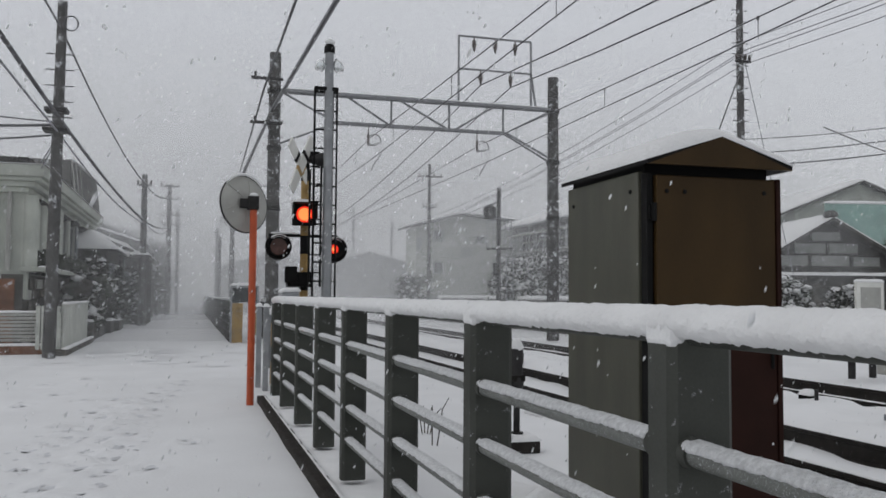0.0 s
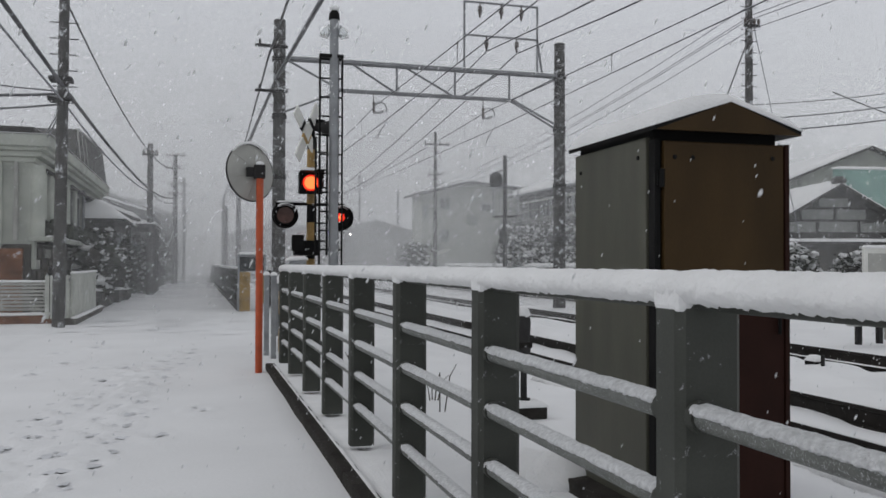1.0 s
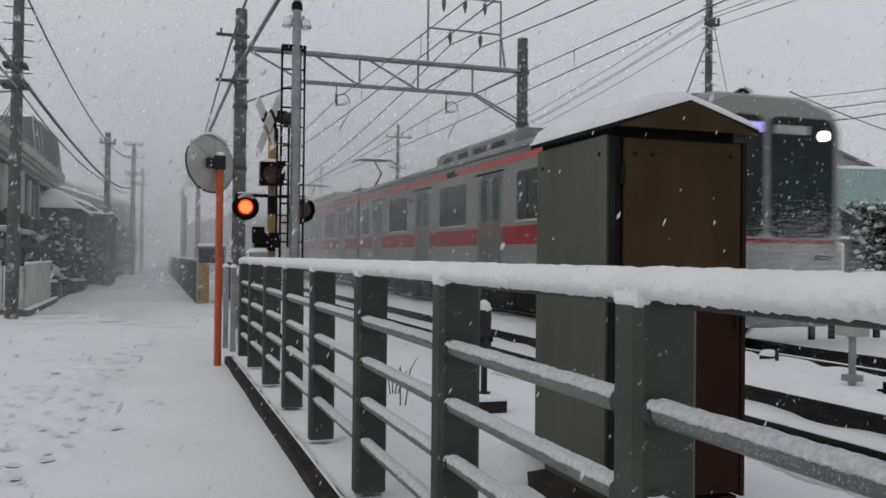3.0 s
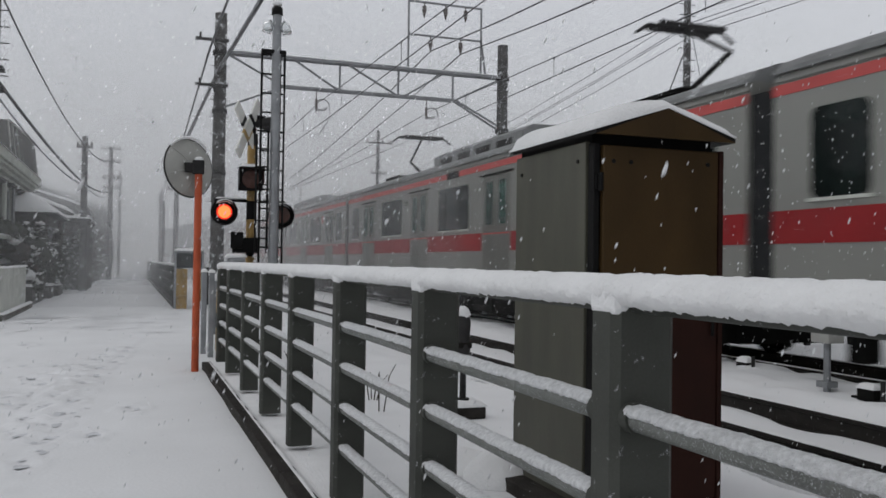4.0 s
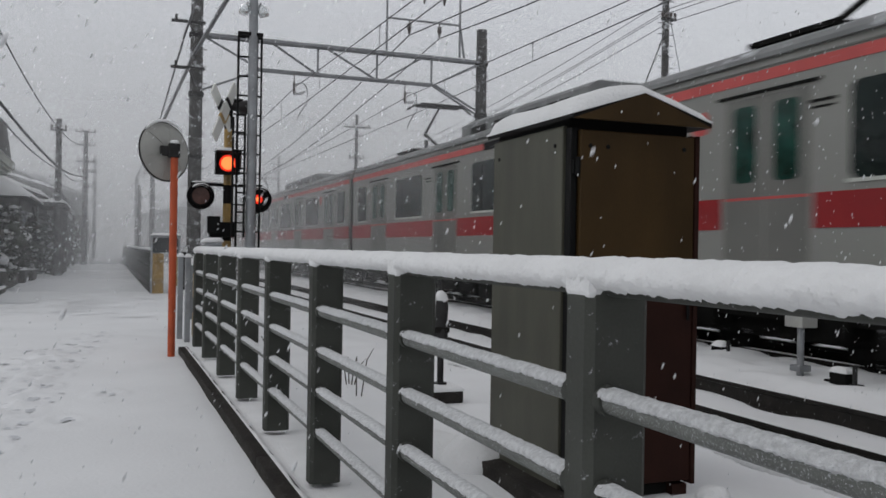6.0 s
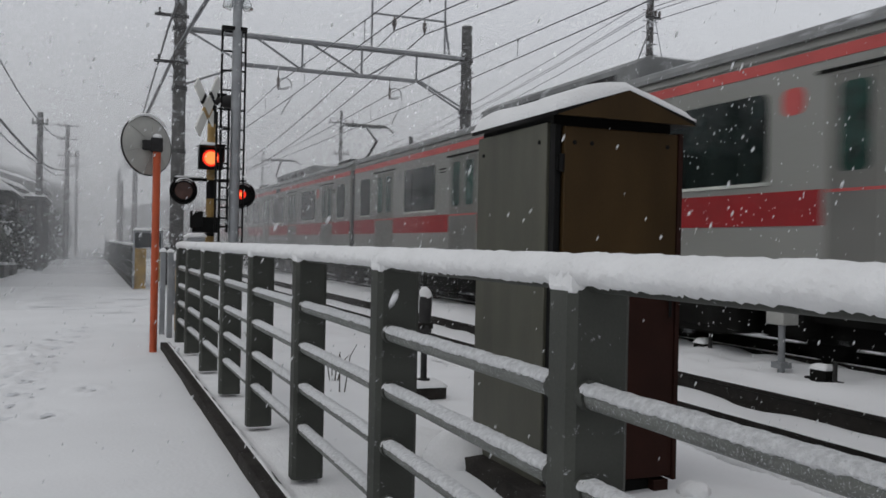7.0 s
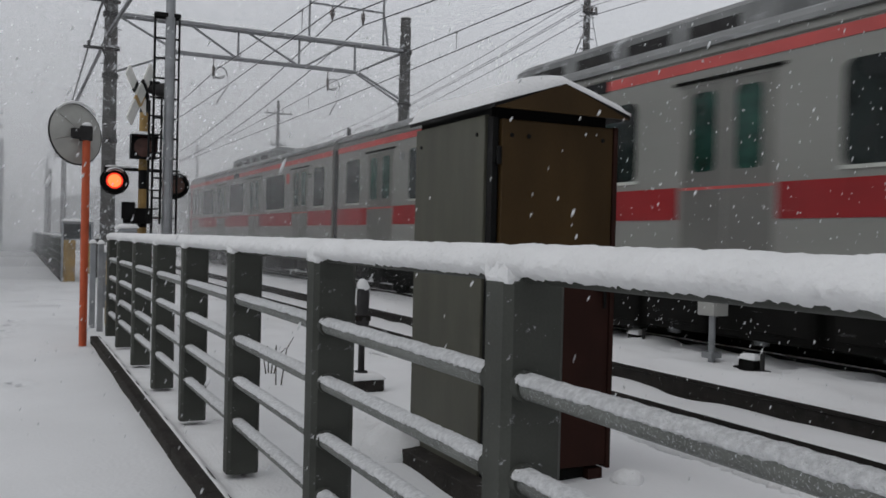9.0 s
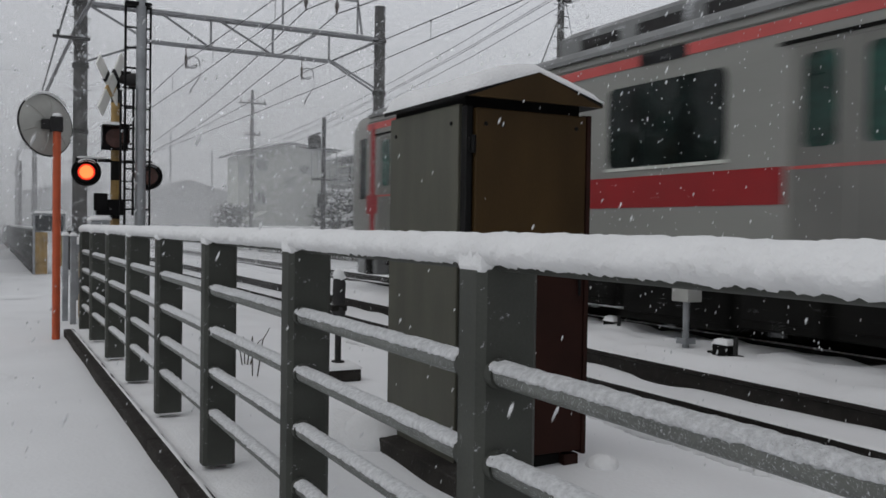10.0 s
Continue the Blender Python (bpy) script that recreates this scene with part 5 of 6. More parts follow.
for h, d, z in ((h2, 8.0, 1.0), (h3, 9.0, 2.0), (h4, 10.0, 2.4), (h5, 12.0, 3.0)):
    half = {8.0: 3.0, 9.0: 3.25, 10.0: 3.5, 12.0: 3.5}[d]
    for k in range(3):
        y = -d / 2 + 0.8 + k * 2.5
        window(h, half, half, y, y + 1.5, z, z + 1.2, (1, 0, 0))
        part("hood", Solid().box(half, half + 0.4, y - 0.2, y + 1.7, z + 1.35, z + 1.42), HOUSE_DARK, h)
    part("drain_pipe", Solid().tube((half + 0.08, -d / 2 + 0.3, 0), (half + 0.08, -d / 2 + 0.3, z + 2.0), 0.05, sides=8), GALV, h)
    part("cooler_unit", Solid().box(half, half + 0.35, -d / 2 + 3.9, -d / 2 + 4.7, 0.1, 0.75), HOUSE_WHITE, h, bevel=0.02)


def make_white_building():
    h = thing("apartment_building", 0, 0, 0, "pale grey two-storey apartment block with outside stairs", "building")
    x0, x1, y0, y1 = 14.0, 20.6, 54.0, 56.6
    front = Solid()
    prof = [(x0, 0), (x1, 0), (x1, 6.15), (17.0, 6.5), (x0, 5.7)]
    front.add([(x, y0, z) for x, z in prof] + [(x, y1, z) for x, z in prof], [(0, 1, 2, 3, 4), (9, 8, 7, 6, 5), (0, 5, 6, 1), (1, 6, 7, 2), (2, 7, 8, 3), (3, 8, 9, 4), (4, 9, 5, 0)])
    part("wall", front, HOUSE_WHITE, h)
    line = [(13.5, 5.65), (17.0, 6.52), (21.0, 6.15)]
    r = Solid()
    v = [(x, y, z + t) for y in (53.3, 57.0) for t in (0, 0.13) for x, z in line]
    r.add(v, [(3, 4, 10, 9), (4, 5, 11, 10), (0, 6, 7, 1), (1, 7, 8, 2), (0, 1, 4, 3), (1, 2, 5, 4), (6, 9, 10, 7), (7, 10, 11, 8), (0, 3, 9, 6), (2, 8, 11, 5)])
    part("roof", r, HOUSE_DARK, h)
    top = lambda x, y: (6.65 - (17.0 - x) * 0.249) if x < 17 else 6.65 - (x - 17.0) * 0.0925
    part("snow", snow_slab(13.5, 21.0, 53.3, 57.0, top, 0.12, 14, 10, 2.0, 0.2), SNOW, h)
    for xa, xb, za, zb in ((15.2, 15.8, 4.85, 5.5), (18.0, 18.65, 4.8, 5.2), (15.2, 15.75, 2.75, 3.45), (14.1, 14.3, 4.3, 5.0)):
        window(h, xa, xb, y0, y0, za, zb, (0, -1, 0))
    part("vent_panel", Solid().box(17.0, 17.7, y0 - 0.05, y0, 3.8, 4.5), HOUSE_GREY, h)
    s = Solid()
    for k in range(14):
        s.box(17.0 + k * 0.28, 17.3 + k * 0.28, 52.7, 53.9, 0.3 + k * 0.24, 0.5 + k * 0.24)
    part("stair_flight", s, HOUSE_GREY, h, "outside stair flight")
    part("stair_wall", Solid().add([(16.6, 52.6, 0.0), (16.6, 52.6, 1.2), (20.6, 52.6, 4.4), (20.6, 52.6, 3.1), (16.6, 52.7, 0.0), (16.6, 52.7, 1.2), (20.6, 52.7, 4.4), (20.6, 52.7, 3.1)], [(3, 2, 1, 0), (4, 5, 6, 7), (1, 2, 6, 5), (0, 1, 5, 4), (2, 3, 7, 6), (3, 0, 4, 7)]), HOUSE_WHITE, h)
    part("shed", Solid().add([(12.6, 49, 0), (14.6, 49, 0), (14.6, 51, 0), (12.6, 51, 0), (12.6, 49, 1.3), (14.6, 49, 2.2), (14.6, 51, 2.2), (12.6, 51, 1.3)], [(3, 2, 1, 0), (4, 5, 6, 7), (0, 1, 5, 4), (1, 2, 6, 5), (2, 3, 7, 6), (3, 0, 4, 7)]), HOUSE_WHITE, h)


make_white_building()


def make_long_house():
    h = thing("house", 0, 0, 0, "long dark house with a snowy roof and an upper gallery", "house")
    y0, y1 = 39.0, 50.5
    part("wall", Solid().box(19.3, 26.5, y0, y1, 0, 5.5), HOUSE_DARK, h)
    v = [(x, y, z) for y in (y0 - 0.5, y1 + 0.4) for x, z in ((18.3, 5.4), (23.0, 7.15), (27.5, 5.4), (27.5, 5.25), (23.0, 7.0), (18.3, 5.25))]
    part("roof", Solid().add(v, [(0, 1, 7, 6), (1, 2, 8, 7), (2, 3, 9, 8), (3, 4, 10, 9), (4, 5, 11, 10), (5, 0, 6, 11), (0, 5, 4, 1), (1, 4, 3, 2), (6, 7, 10, 11), (7, 8, 9, 10)]), HOUSE_DARK, h)
    part("snow", snow_slab(18.3, 27.5, y0 - 0.5, y1 + 0.4, lambda x, y: 7.16 - abs(x - 23.0) * 0.374, 0.16, 18, 20, 4.0, 0.2), SNOW, h)
    part("gutter", Solid().tube((18.26, y0 - 0.4, 5.33), (18.26, y1 + 0.3, 5.33), 0.06), GALV, h)
    g = part("gallery", Solid().box(18.1, 19.3, y0, y1, 3.72, 3.86), HOUSE_GREY, h)
    part("gallery_rail", Solid().tube((18.15, y0, 4.78), (18.15, y1, 4.78), 0.045).tube((18.15, y0, 4.3), (18.15, y1, 4.3), 0.025), HOUSE_WHITE, g)
    for k in range(12):
        part("gallery_post", Solid().box(18.12, 18.18, y0 + k * 1.0, y0 + 0.06 + k * 1.0, 3.86, 5.3 if k % 3 == 0 else 4.78), GALV, g)
    for k in range(4):
        a = y0 + 0.8 + k * 2.8
        window(h, 19.3, 19.3, a, a + 1.6, 4.0, 5.0, (-1, 0, 0))
        window(h, 19.3, 19.3, a, a + 1.6, 1.2, 2.6, (-1, 0, 0), CURTAIN if k % 2 else WINDOW_DARK)
        part("washing_pole", Solid().tube((18.5, a, 4.9), (18.5, a + 2.0, 4.95), 0.03, sides=6), GALV, g)


make_long_house()
gable_house("house", 13.5, 76.0, 10.0, 8.0, 3.6, 4.8, HOUSE_GREY, "low grey house faint in the snowfall", rz=15)
gable_house("house", 8.0, 92.0, 9.0, 8.0, 4.2, 5.4, HOUSE_GREY, "low grey house faint in the snowfall", rz=5)


def make_right_house():
    h = gable_house("house", 28.4, 36.9, 7.6, 9.0, 2.55, 4.75, HOUSE_DARK, "old timber house with pale panels in its gable", rz=-13, over=0.7)
    for x0, x1, z0, z1 in ((-2.5, -0.9, 2.75, 3.2), (-0.7, 1.0, 2.75, 3.2), (1.2, 2.4, 2.75, 3.15), (-1.5, -0.1, 3.32, 3.75), (0.1, 1.4, 3.32, 3.75), (-0.7, 0.6, 3.88, 4.25)):
        part("gable_panel", Solid().box(x0, x1, -4.56, -4.5, z0, z1), HOUSE_GREY, h)
    part("eave_board", Solid().box(-4.0, 4.0, -5.4, -4.5, 2.2, 2.3), HOUSE_DARK, h)
    part("eave_snow", snow_slab(-4.1, 4.1, -5.5, -4.5, lambda x, y: 2.3, 0.14, 16, 6, 2.0, 0.1), SNOW, h)
    part("ridge_tile", Solid().ball((0, -4.9, 5.0), 0.3, 0.4, 0.22), HOUSE_DARK, h)
    for x in (-3.0, -1.0, 1.2, 3.0):
        part("shutter", Solid().box(x - 0.6, x + 0.6, -4.58, -4.5, 0.2, 2.0), HOUSE_STONE, h)


make_right_house()
bh = gable_house("house", 38.65, 47.5, 13.0, 12.0, 5.4, 8.0, HOUSE_WHITE, "larger pale house behind with a snow-covered roof", rz=-12)
part("green_sheet", Solid().box(-3.6, 9.5, -9.0, -8.8, 0.0, 6.5), GREEN_NET, bh, "green sheet cladding")
part("green_snow", snow_ridge((-3.7, -8.9, 6.5), (9.6, -8.9, 6.5), 0.2, 0.14, 0.4, 2.0), SNOW, bh)


def make_low_wall():
    w = thing("boundary_wall", 0, 0, 0, "low wall beyond the tracks with a thick line of snow on it", "wall")
    part("panel", Solid().box(12.6, 12.8, 24, 44, 0, 1.15), HOUSE_STONE, w)
    for k in range(9):
        part("pier", Solid().box(12.52, 12.88, 24 + k * 2.5, 24.3 + k * 2.5, 0, 1.2), HOUSE_GREY, w)
    part("snow", snow_ridge((12.7, 24, 1.2), (12.7, 44, 1.2), 0.2, 0.12, 0.2, 6.0), SNOW, w)
    s = thing("notice_board", 17.6, 19.3, 0, "pale framed board on posts among snowy shrubs", "notice board")
    part("frame", Solid().box(-0.45, 0.45, -0.05, 0.05, 0.6, 1.75), WHITE_PAINT, s, bevel=0.02)
    part("board", Solid().box(-0.32, 0.32, -0.07, -0.04, 0.75, 1.6), MIRROR_BACK, s)
    for x in (-0.36, 0.36):
        part("post", Solid().box(x - 0.04, x + 0.04, -0.04, 0.04, 0, 0.6), GALV, s)
    part("snow", snow_ridge((-0.48, 0, 1.75), (0.48, 0, 1.75), 0.08, 0.07, 0.08, 2.0), SNOW, s)


make_low_wall()

# ---------------------------------------------------------------- shrubs and trees: twigs, small leaf clumps and snow on them


def make_shrub(name, x, y, h, w, label, category, group, seed, trunk=0.0, clumps=70, laden=0.75, spread=False):
    rng = random.Random(seed)
    t = thing(name, x, y, 0, label, category, group)
    tr = Solid()
    if trunk:
        tr.sweep([(0, 0, 0), (0.05, 0.03, trunk * 0.5), (0, 0, h * 0.8)], [0.13, 0.1, 0.03], 8)
    leaf, snow = Solid(), Solid()
    for k in range(clumps * 2):
        a, q = rng.uniform(0, 2 * math.pi), math.sqrt(rng.random())
        z = trunk + (h - trunk) * rng.random() ** 0.8
        top = 1 - ((z - trunk) / max(0.1, h - trunk)) ** 1.6 * 0.75
        if spread:
            top = 0.65 + 0.6 * noise.noise(Vector((math.cos(a) * 1.3 + seed, math.sin(a) * 1.3, z * 1.6)))
        px, py = math.cos(a) * q * w * top, math.sin(a) * q * w * top
        if k % 2 == 0:
            tr.sweep([(0, 0, max(0.1, z * 0.55)), (px * 0.6, py * 0.6, z * 0.85), (px, py, z)], [0.03, 0.018, 0.006], 5, cap=False)
        s = rng.uniform(0.06, 0.135) * (0.7 + 0.3 * w)
        for j in range(12):
            o = Vector((rng.gauss(0, s), rng.gauss(0, s), rng.gauss(0, s * 0.6)))
            d = Vector((rng.uniform(-1, 1), rng.uniform(-1, 1), rng.uniform(-0.6, 0.6))).normalized() * s * 0.75
            e = d.cross(Vector((rng.uniform(-1, 1), rng.uniform(-1, 1), 1))).normalized() * s * 0.32
            c = Vector((px, py, z)) + o
            leaf.add([c - d, c + e, c + d, c - e], [(0, 1, 2, 3)])
        if rng.random() < laden:
            snow.ball((px, py, z + s * 0.55), s * 1.05, s * 1.0, s * 0.55, 7, 5, 0.55, seed * 100 + k)
    part("trunk", tr, BARK, t)
    part("leaves", leaf, LEAF, t)
    tagged(part("snow", snow, SNOW, t), "snow lying on the leaves", kind="stuff")
    return t


k = 0
for x, y, h, w, tr, n in ((14.6, 20.6, 0.95, 0.75, 0, 60), (15.6, 20.0, 1.0, 0.8, 0, 60), (16.6, 19.8, 0.95, 0.7, 0, 60), (18.9, 19.4, 1.0, 0.9, 0, 60), (17.6, 22.6, 1.9, 1.1, 0, 90), (16.2, 23.0, 1.3, 0.9, 0, 60), (20.4, 23.4, 1.6, 1.2, 0, 70)):
    make_shrub("shrub", x, y, h, w, "low evergreen shrub loaded with snow", "shrub", "snowy shrubs", 20 + k, tr, n, 0.95)
    k += 1
for x, y, h, w, tr, n in ((20.6, 20.2, 3.0, 1.2, 0.6, 130), (14.6, 37.5, 3.0, 1.3, 0.6, 120), (13.4, 36.0, 2.4, 1.2, 0.5, 100), (16.0, 38.0, 3.2, 1.4, 0.8, 120), (12.8, 33.0, 1.9, 1.0, 0.3, 80), (17.6, 39.0, 3.0, 1.4, 0.8, 110), (11.8, 47.0, 2.4, 1.4, 0.5, 90)):
    make_shrub("tree", x, y, h, w, "evergreen tree with snow on its branches", "tree", "trees beyond the tracks", 40 + k, tr, int(n * 1.4), 0.5, True)
    k += 1
for x, y, h, w, tr, n in ((-2.9, 27.6, 1.9, 0.6, 0.3, 80), (-2.75, 29.6, 2.3, 0.6, 0.3, 90), (-2.7, 31.6, 1.7, 0.6, 0.2, 80), (-2.6, 33.4, 2.2, 0.6, 0.3, 80), (-2.4, 35.2, 1.5, 0.5, 0.2, 60), (-2.2, 38.4, 1.0, 0.45, 0.0, 50), (-2.1, 40.4, 1.3, 0.5, 0.1, 50), (-2.0, 46.0, 1.9, 0.6, 0.1, 60), (-2.6, 26.4, 1.5, 0.5, 0.2, 70), (-2.1, 43.4, 2.4, 0.6, 0.6, 70), (-1.9, 50.0, 2.8, 0.8, 0.6, 70), (-1.8, 55.0, 2.2, 0.7, 0.3, 60), (-1.7, 61.0, 3.2, 0.9, 0.7, 70), (-1.6, 68.0, 2.6, 0.8, 0.5, 60)):
    make_shrub("shrub", x, y, h, w, "garden shrub beside the road dusted with snow", "shrub", "garden shrubs along the road", 60 + k, tr, int(n * 1.5), 0.22, True)
    k += 1


def make_planters():
    for x, y, w, h in ((-2.6, 26.6, 0.5, 0.5), (-2.6, 28.4, 0.6, 0.35), (-2.5, 31.0, 0.5, 0.4), (-2.4, 33.0, 0.5, 0.35)):
        p = thing("planter_wall", x, y, 0, "dark block garden wall with snow on top", "garden wall", "garden walls along the road")
        part("body", Solid().box(-0.15, 0.15, -0.8, 0.8, 0, h), HOUSE_DARK, p, bevel=0.02)
        part("snow", snow_slab(-0.17, 0.17, -0.82, 0.82, lambda a, b: h, 0.06, 6, 16, y, 0.06), SNOW, p)


make_planters()


def make_weeds():
    rng = random.Random(9)
    for x, y, h in ((2.05, 7.3, 0.52), (2.15, 7.9, 0.3), (1.7, 9.3, 0.35), (1.75, 9.7, 0.3), (1.62, 9.0, 0.28)):
        s = Solid()
        for k in range(5 if h < 0.5 else 2):
            dx, dy = rng.uniform(-0.16, 0.16), rng.uniform(-0.1, 0.1)
            s.sweep([(dx * 0.3, dy * 0.3, 0), (dx * 0.6, dy * 0.6, h * 0.6), (dx, dy, h * rng.uniform(0.6, 1.0))], [0.006, 0.005, 0.003], 5)
        ob = part("dry_weed", s, WEED)
        ob.matrix_world = pose(x, y, 0)
        tagged(ob, "dry weed stalks sticking out of the snow", "weed", "dry weeds")


make_weeds()

# ---------------------------------------------------------------- the train
CAR = 20.0
SPEED = 21.75


def loft(sections, y0, y1):
    n, v = len(sections), []
    for y in (y0, y1):
        v += [(x, y, z) for x, z in sections]
    s = Solid()
    s.add(v, [(k, (k + 1) % n, n + (k + 1) % n, n + k) for k in range(n)])
    s.add(v[:n], [tuple(range(n))[::-1]])
    s.add(v[n:], [tuple(range(n))])
    return s


def pane(s, x, t, y0, y1, z0, z1, r):
    """An upright pane with rounded corners on the side s of a car."""
    pts = []
    for cy, cz, a0 in ((y1 - r, z1 - r, 0), (y0 + r, z1 - r, 90), (y0 + r, z0 + r, 180), (y1 - r, z0 + r, 270)):
        for k in range(5):
            a = radians(a0 + 22.5 * k)
            pts.append((cy + r * math.cos(a), cz + r * math.sin(a)))
    n = len(pts)
    v = [(s * x, y, z) for y, z in pts] + [(s * (x + t), y, z) for y, z in pts]
    return Solid().add(v, [(k, (k + 1) % n, n + (k + 1) % n, n + k) for k in range(n)] + [tuple(range(n, 2 * n))])


def make_car(cab=0, panto=()):
    """One car, its middle at the origin, rail level at z 0. cab: -1 front end at -y, +1 at +y."""
    c = thing("train_car", 8.13, 0, 0.1, "stainless steel commuter train car with red bands", "train car", "cars of the train")
    w = 1.415
    lo, hi = -CAR / 2 + 0.22, CAR / 2 - 0.22
    if cab > 0:
        hi = 8.45
    if cab < 0:
        lo = -8.45
    body = [(-w + 0.04, 0.92), (w - 0.04, 0.92), (w, 1.1), (w, 3.2), (w - 0.05, 3.38), (-w + 0.05, 3.38), (-w, 3.2), (-w, 1.1)]
    part("body", loft(body, lo, hi), STAINLESS, c)
    roof = [(-w + 0.02, 3.36), (w - 0.02, 3.36), (w - 0.1, 3.48), (0.95, 3.62), (0.4, 3.68), (-0.4, 3.68), (-0.95, 3.62), (-w + 0.1, 3.48)]
    part("roof", loft(roof, lo, hi), ROOF_GREY, c, "grey roof with blown snow")
    part("gutter", Solid().box(-w - 0.015, -w + 0.03, lo, hi, 3.34, 3.39).box(w - 0.03, w + 0.015, lo, hi, 3.34, 3.39), ROOF_GREY, c)
    doors, e = (-7.23, -2.41, 2.41, 7.23), 0.012
    edges = [lo] + [q for d in doors for q in (d - 0.72, d + 0.72)] + [hi]
    for s in (-1, 1):
        a, b = sorted((s * w, s * (w + e)))
        part("upper_band", Solid().box(a, b, lo, hi, 3.09, 3.21), TRAIN_PINK, c, "faded red upper band")
        for q0, q1 in zip(edges[::2], edges[1::2]):
            part("red_band", Solid().box(a, b, q0, q1, 1.46, 1.82), TRAIN_RED, c, "bright red band")
        for d in doors:
            for k in (-1, 1):
                leaf = part("door_leaf", Solid().box(*sorted((s * (w - 0.05), s * (w + 0.006))), d + min(0.01 * k, k * 0.66), d + max(0.01 * k, k * 0.66), 1.08, 2.93), DOOR_STEEL, c, "brushed steel door leaf", bevel=0.01)
                y0, y1 = sorted((d + k * 0.15, d + k * 0.5))
                part("door_window", pane(s, w + 0.004, 0.008, y0, y1, 1.98, 2.84, 0.07), DOOR_GLASS, leaf, "dark green glass pane")
            part("door_line", Solid().box(*sorted((s * (w + 0.004), s * (w + 0.012))), d - 0.64, d + 0.64, 1.785, 1.815), TRAIN_PINK, c, "thin red line across the doors")
            part("door_gutter", Solid().box(*sorted((s * w, s * (w + 0.035))), d - 0.78, d + 0.78, 2.96, 2.99), UNDERFLOOR, c)
        for y0, y1 in ((-5.75, -3.87), (-0.94, 0.94), (3.87, 5.75), (-9.2, -8.42), (8.42, 9.2)):
            if y0 < lo or y1 > hi:
                continue
            win = part("window", pane(s, w - 0.01, 0.024, y0, y1, 1.93, 2.88, 0.1), TRAIN_GLASS, c, "dark window")
            part("sill", Solid().box(*sorted((s * w, s * (w + 0.03))), y0 - 0.02, y1 + 0.02, 1.895, 1.93), PALE_METAL, win, "pale window sill")
            if y1 - y0 > 1:
                m = (y0 + y1) / 2 + 0.45
                part("mullion", Solid().box(*sorted((s * (w + 0.012), s * (w + 0.018))), m - 0.012, m + 0.012, 1.95, 2.83), UNDERFLOOR, win)
        part("destination_sign", Solid().box(*sorted((s * (w + 0.006), s * (w + 0.016))), -0.38, 0.38, 3.08, 3.22), GANGWAY, c)
        part("emblem", pane(s, w, 0.01, -6.26, -5.96, 2.6, 2.88, 0.1), TRAIN_PINK, c, "small red emblem")
        for y in (-8.05, 3.45):
            part("vent_grille", Solid().box(*sorted((s * w, s * (w + 0.012))), y - 0.17, y + 0.17, 2.74, 2.77).box(*sorted((s * w, s * (w + 0.012))), y - 0.15, y + 0.15, 2.68, 2.7), UNDERFLOOR, c, "small dark grille")
        part("cant_rail", Solid().box(*sorted((s * w, s * (w + 0.01))), lo, hi, 3.235, 3.25), DOOR_STEEL, c)
        part("number_plate", Solid().box(*sorted((s * w, s * (w + 0.01))), 6.0, 6.22, 2.7, 2.85), ROOF_GREY, c)
    unit = part("air_conditioner", loft([(-0.95, 3.55), (0.95, 3.55), (0.95, 3.84), (0.75, 3.96), (-0.75, 3.96), (-0.95, 3.84)], -2.65, 2.65), ROOF_GREY, c, "grey roof unit with snow")
    for y in (-1.7, -0.55, 0.6, 1.75):
        part("vent", Solid().box(-0.955, 0.955, y - 0.4, y + 0.4, 3.62, 3.76), DARK_STEEL, unit)
    for y in (-8.6, -4.4, 4.5, 8.3):
        if y < lo + 1 or y > hi - 1:
            continue
        part("roof_box", Solid().box(-0.5, 0.2, y - 0.4, y + 0.3, 3.6, 3.76), ROOF_GREY, c, bevel=0.02)
    for y in panto:
        p = part("pantograph_base", Solid().box(-0.8, 0.8, y - 0.7, y + 0.7, 3.7, 3.76).tube((-0.6, y - 0.6, 3.55), (-0.6, y - 0.6, 3.75), 0.06).tube((0.6, y - 0.6, 3.55), (0.6, y - 0.6, 3.75), 0.06).tube((-0.6, y + 0.6, 3.55), (-0.6, y + 0.6, 3.75), 0.06).tube((0.6, y + 0.6, 3.55), (0.6, y + 0.6, 3.75), 0.06), UNDERFLOOR, c)
        m = -1 if y > 0 else 1
        part("lower_arm", Solid().tube((0, y + 0.6 * m, 3.78), (0, y - 0.75 * m, 4.32), 0.05, 0.04), DARK_STEEL, p)
        part("upper_arm", Solid().tube((0, y - 0.75 * m, 4.32), (0, y + 0.35 * m, 4.9), 0.035, 0.03), DARK_STEEL, p)
        h = y + 0.35 * m
        part("collector", Solid().sweep([(-0.9, h, 4.78), (-0.68, h, 4.93), (0.68, h, 4.93), (0.9, h, 4.78)], 0.03, 6).box(-0.6, 0.6, h - 0.23, h - 0.17, 4.9, 4.96).box(-0.6, 0.6, h + 0.17, h + 0.23, 4.9, 4.96), DARK_STEEL, p)
    # running gear and underfloor boxes
    part("frame", Solid().box(-1.2, 1.2, lo, hi, 0.8, 0.94), UNDERFLOOR, c)
    # Boxes span the full width, which also blocks light from beyond.
    rng = random.Random(11)
    y = -5.0
    while y < 4.6:
        q = rng.uniform(0.8, 1.9)
        low = rng.uniform(0.14, 0.3)
        part("equipment_box", Solid().box(-1.33, 1.33, y, y + q, low, 0.86).box(-1.35, -1.3, y + 0.1, y + q - 0.1, low + 0.08, 0.8), UNDERFLOOR, c, bevel=0.02)
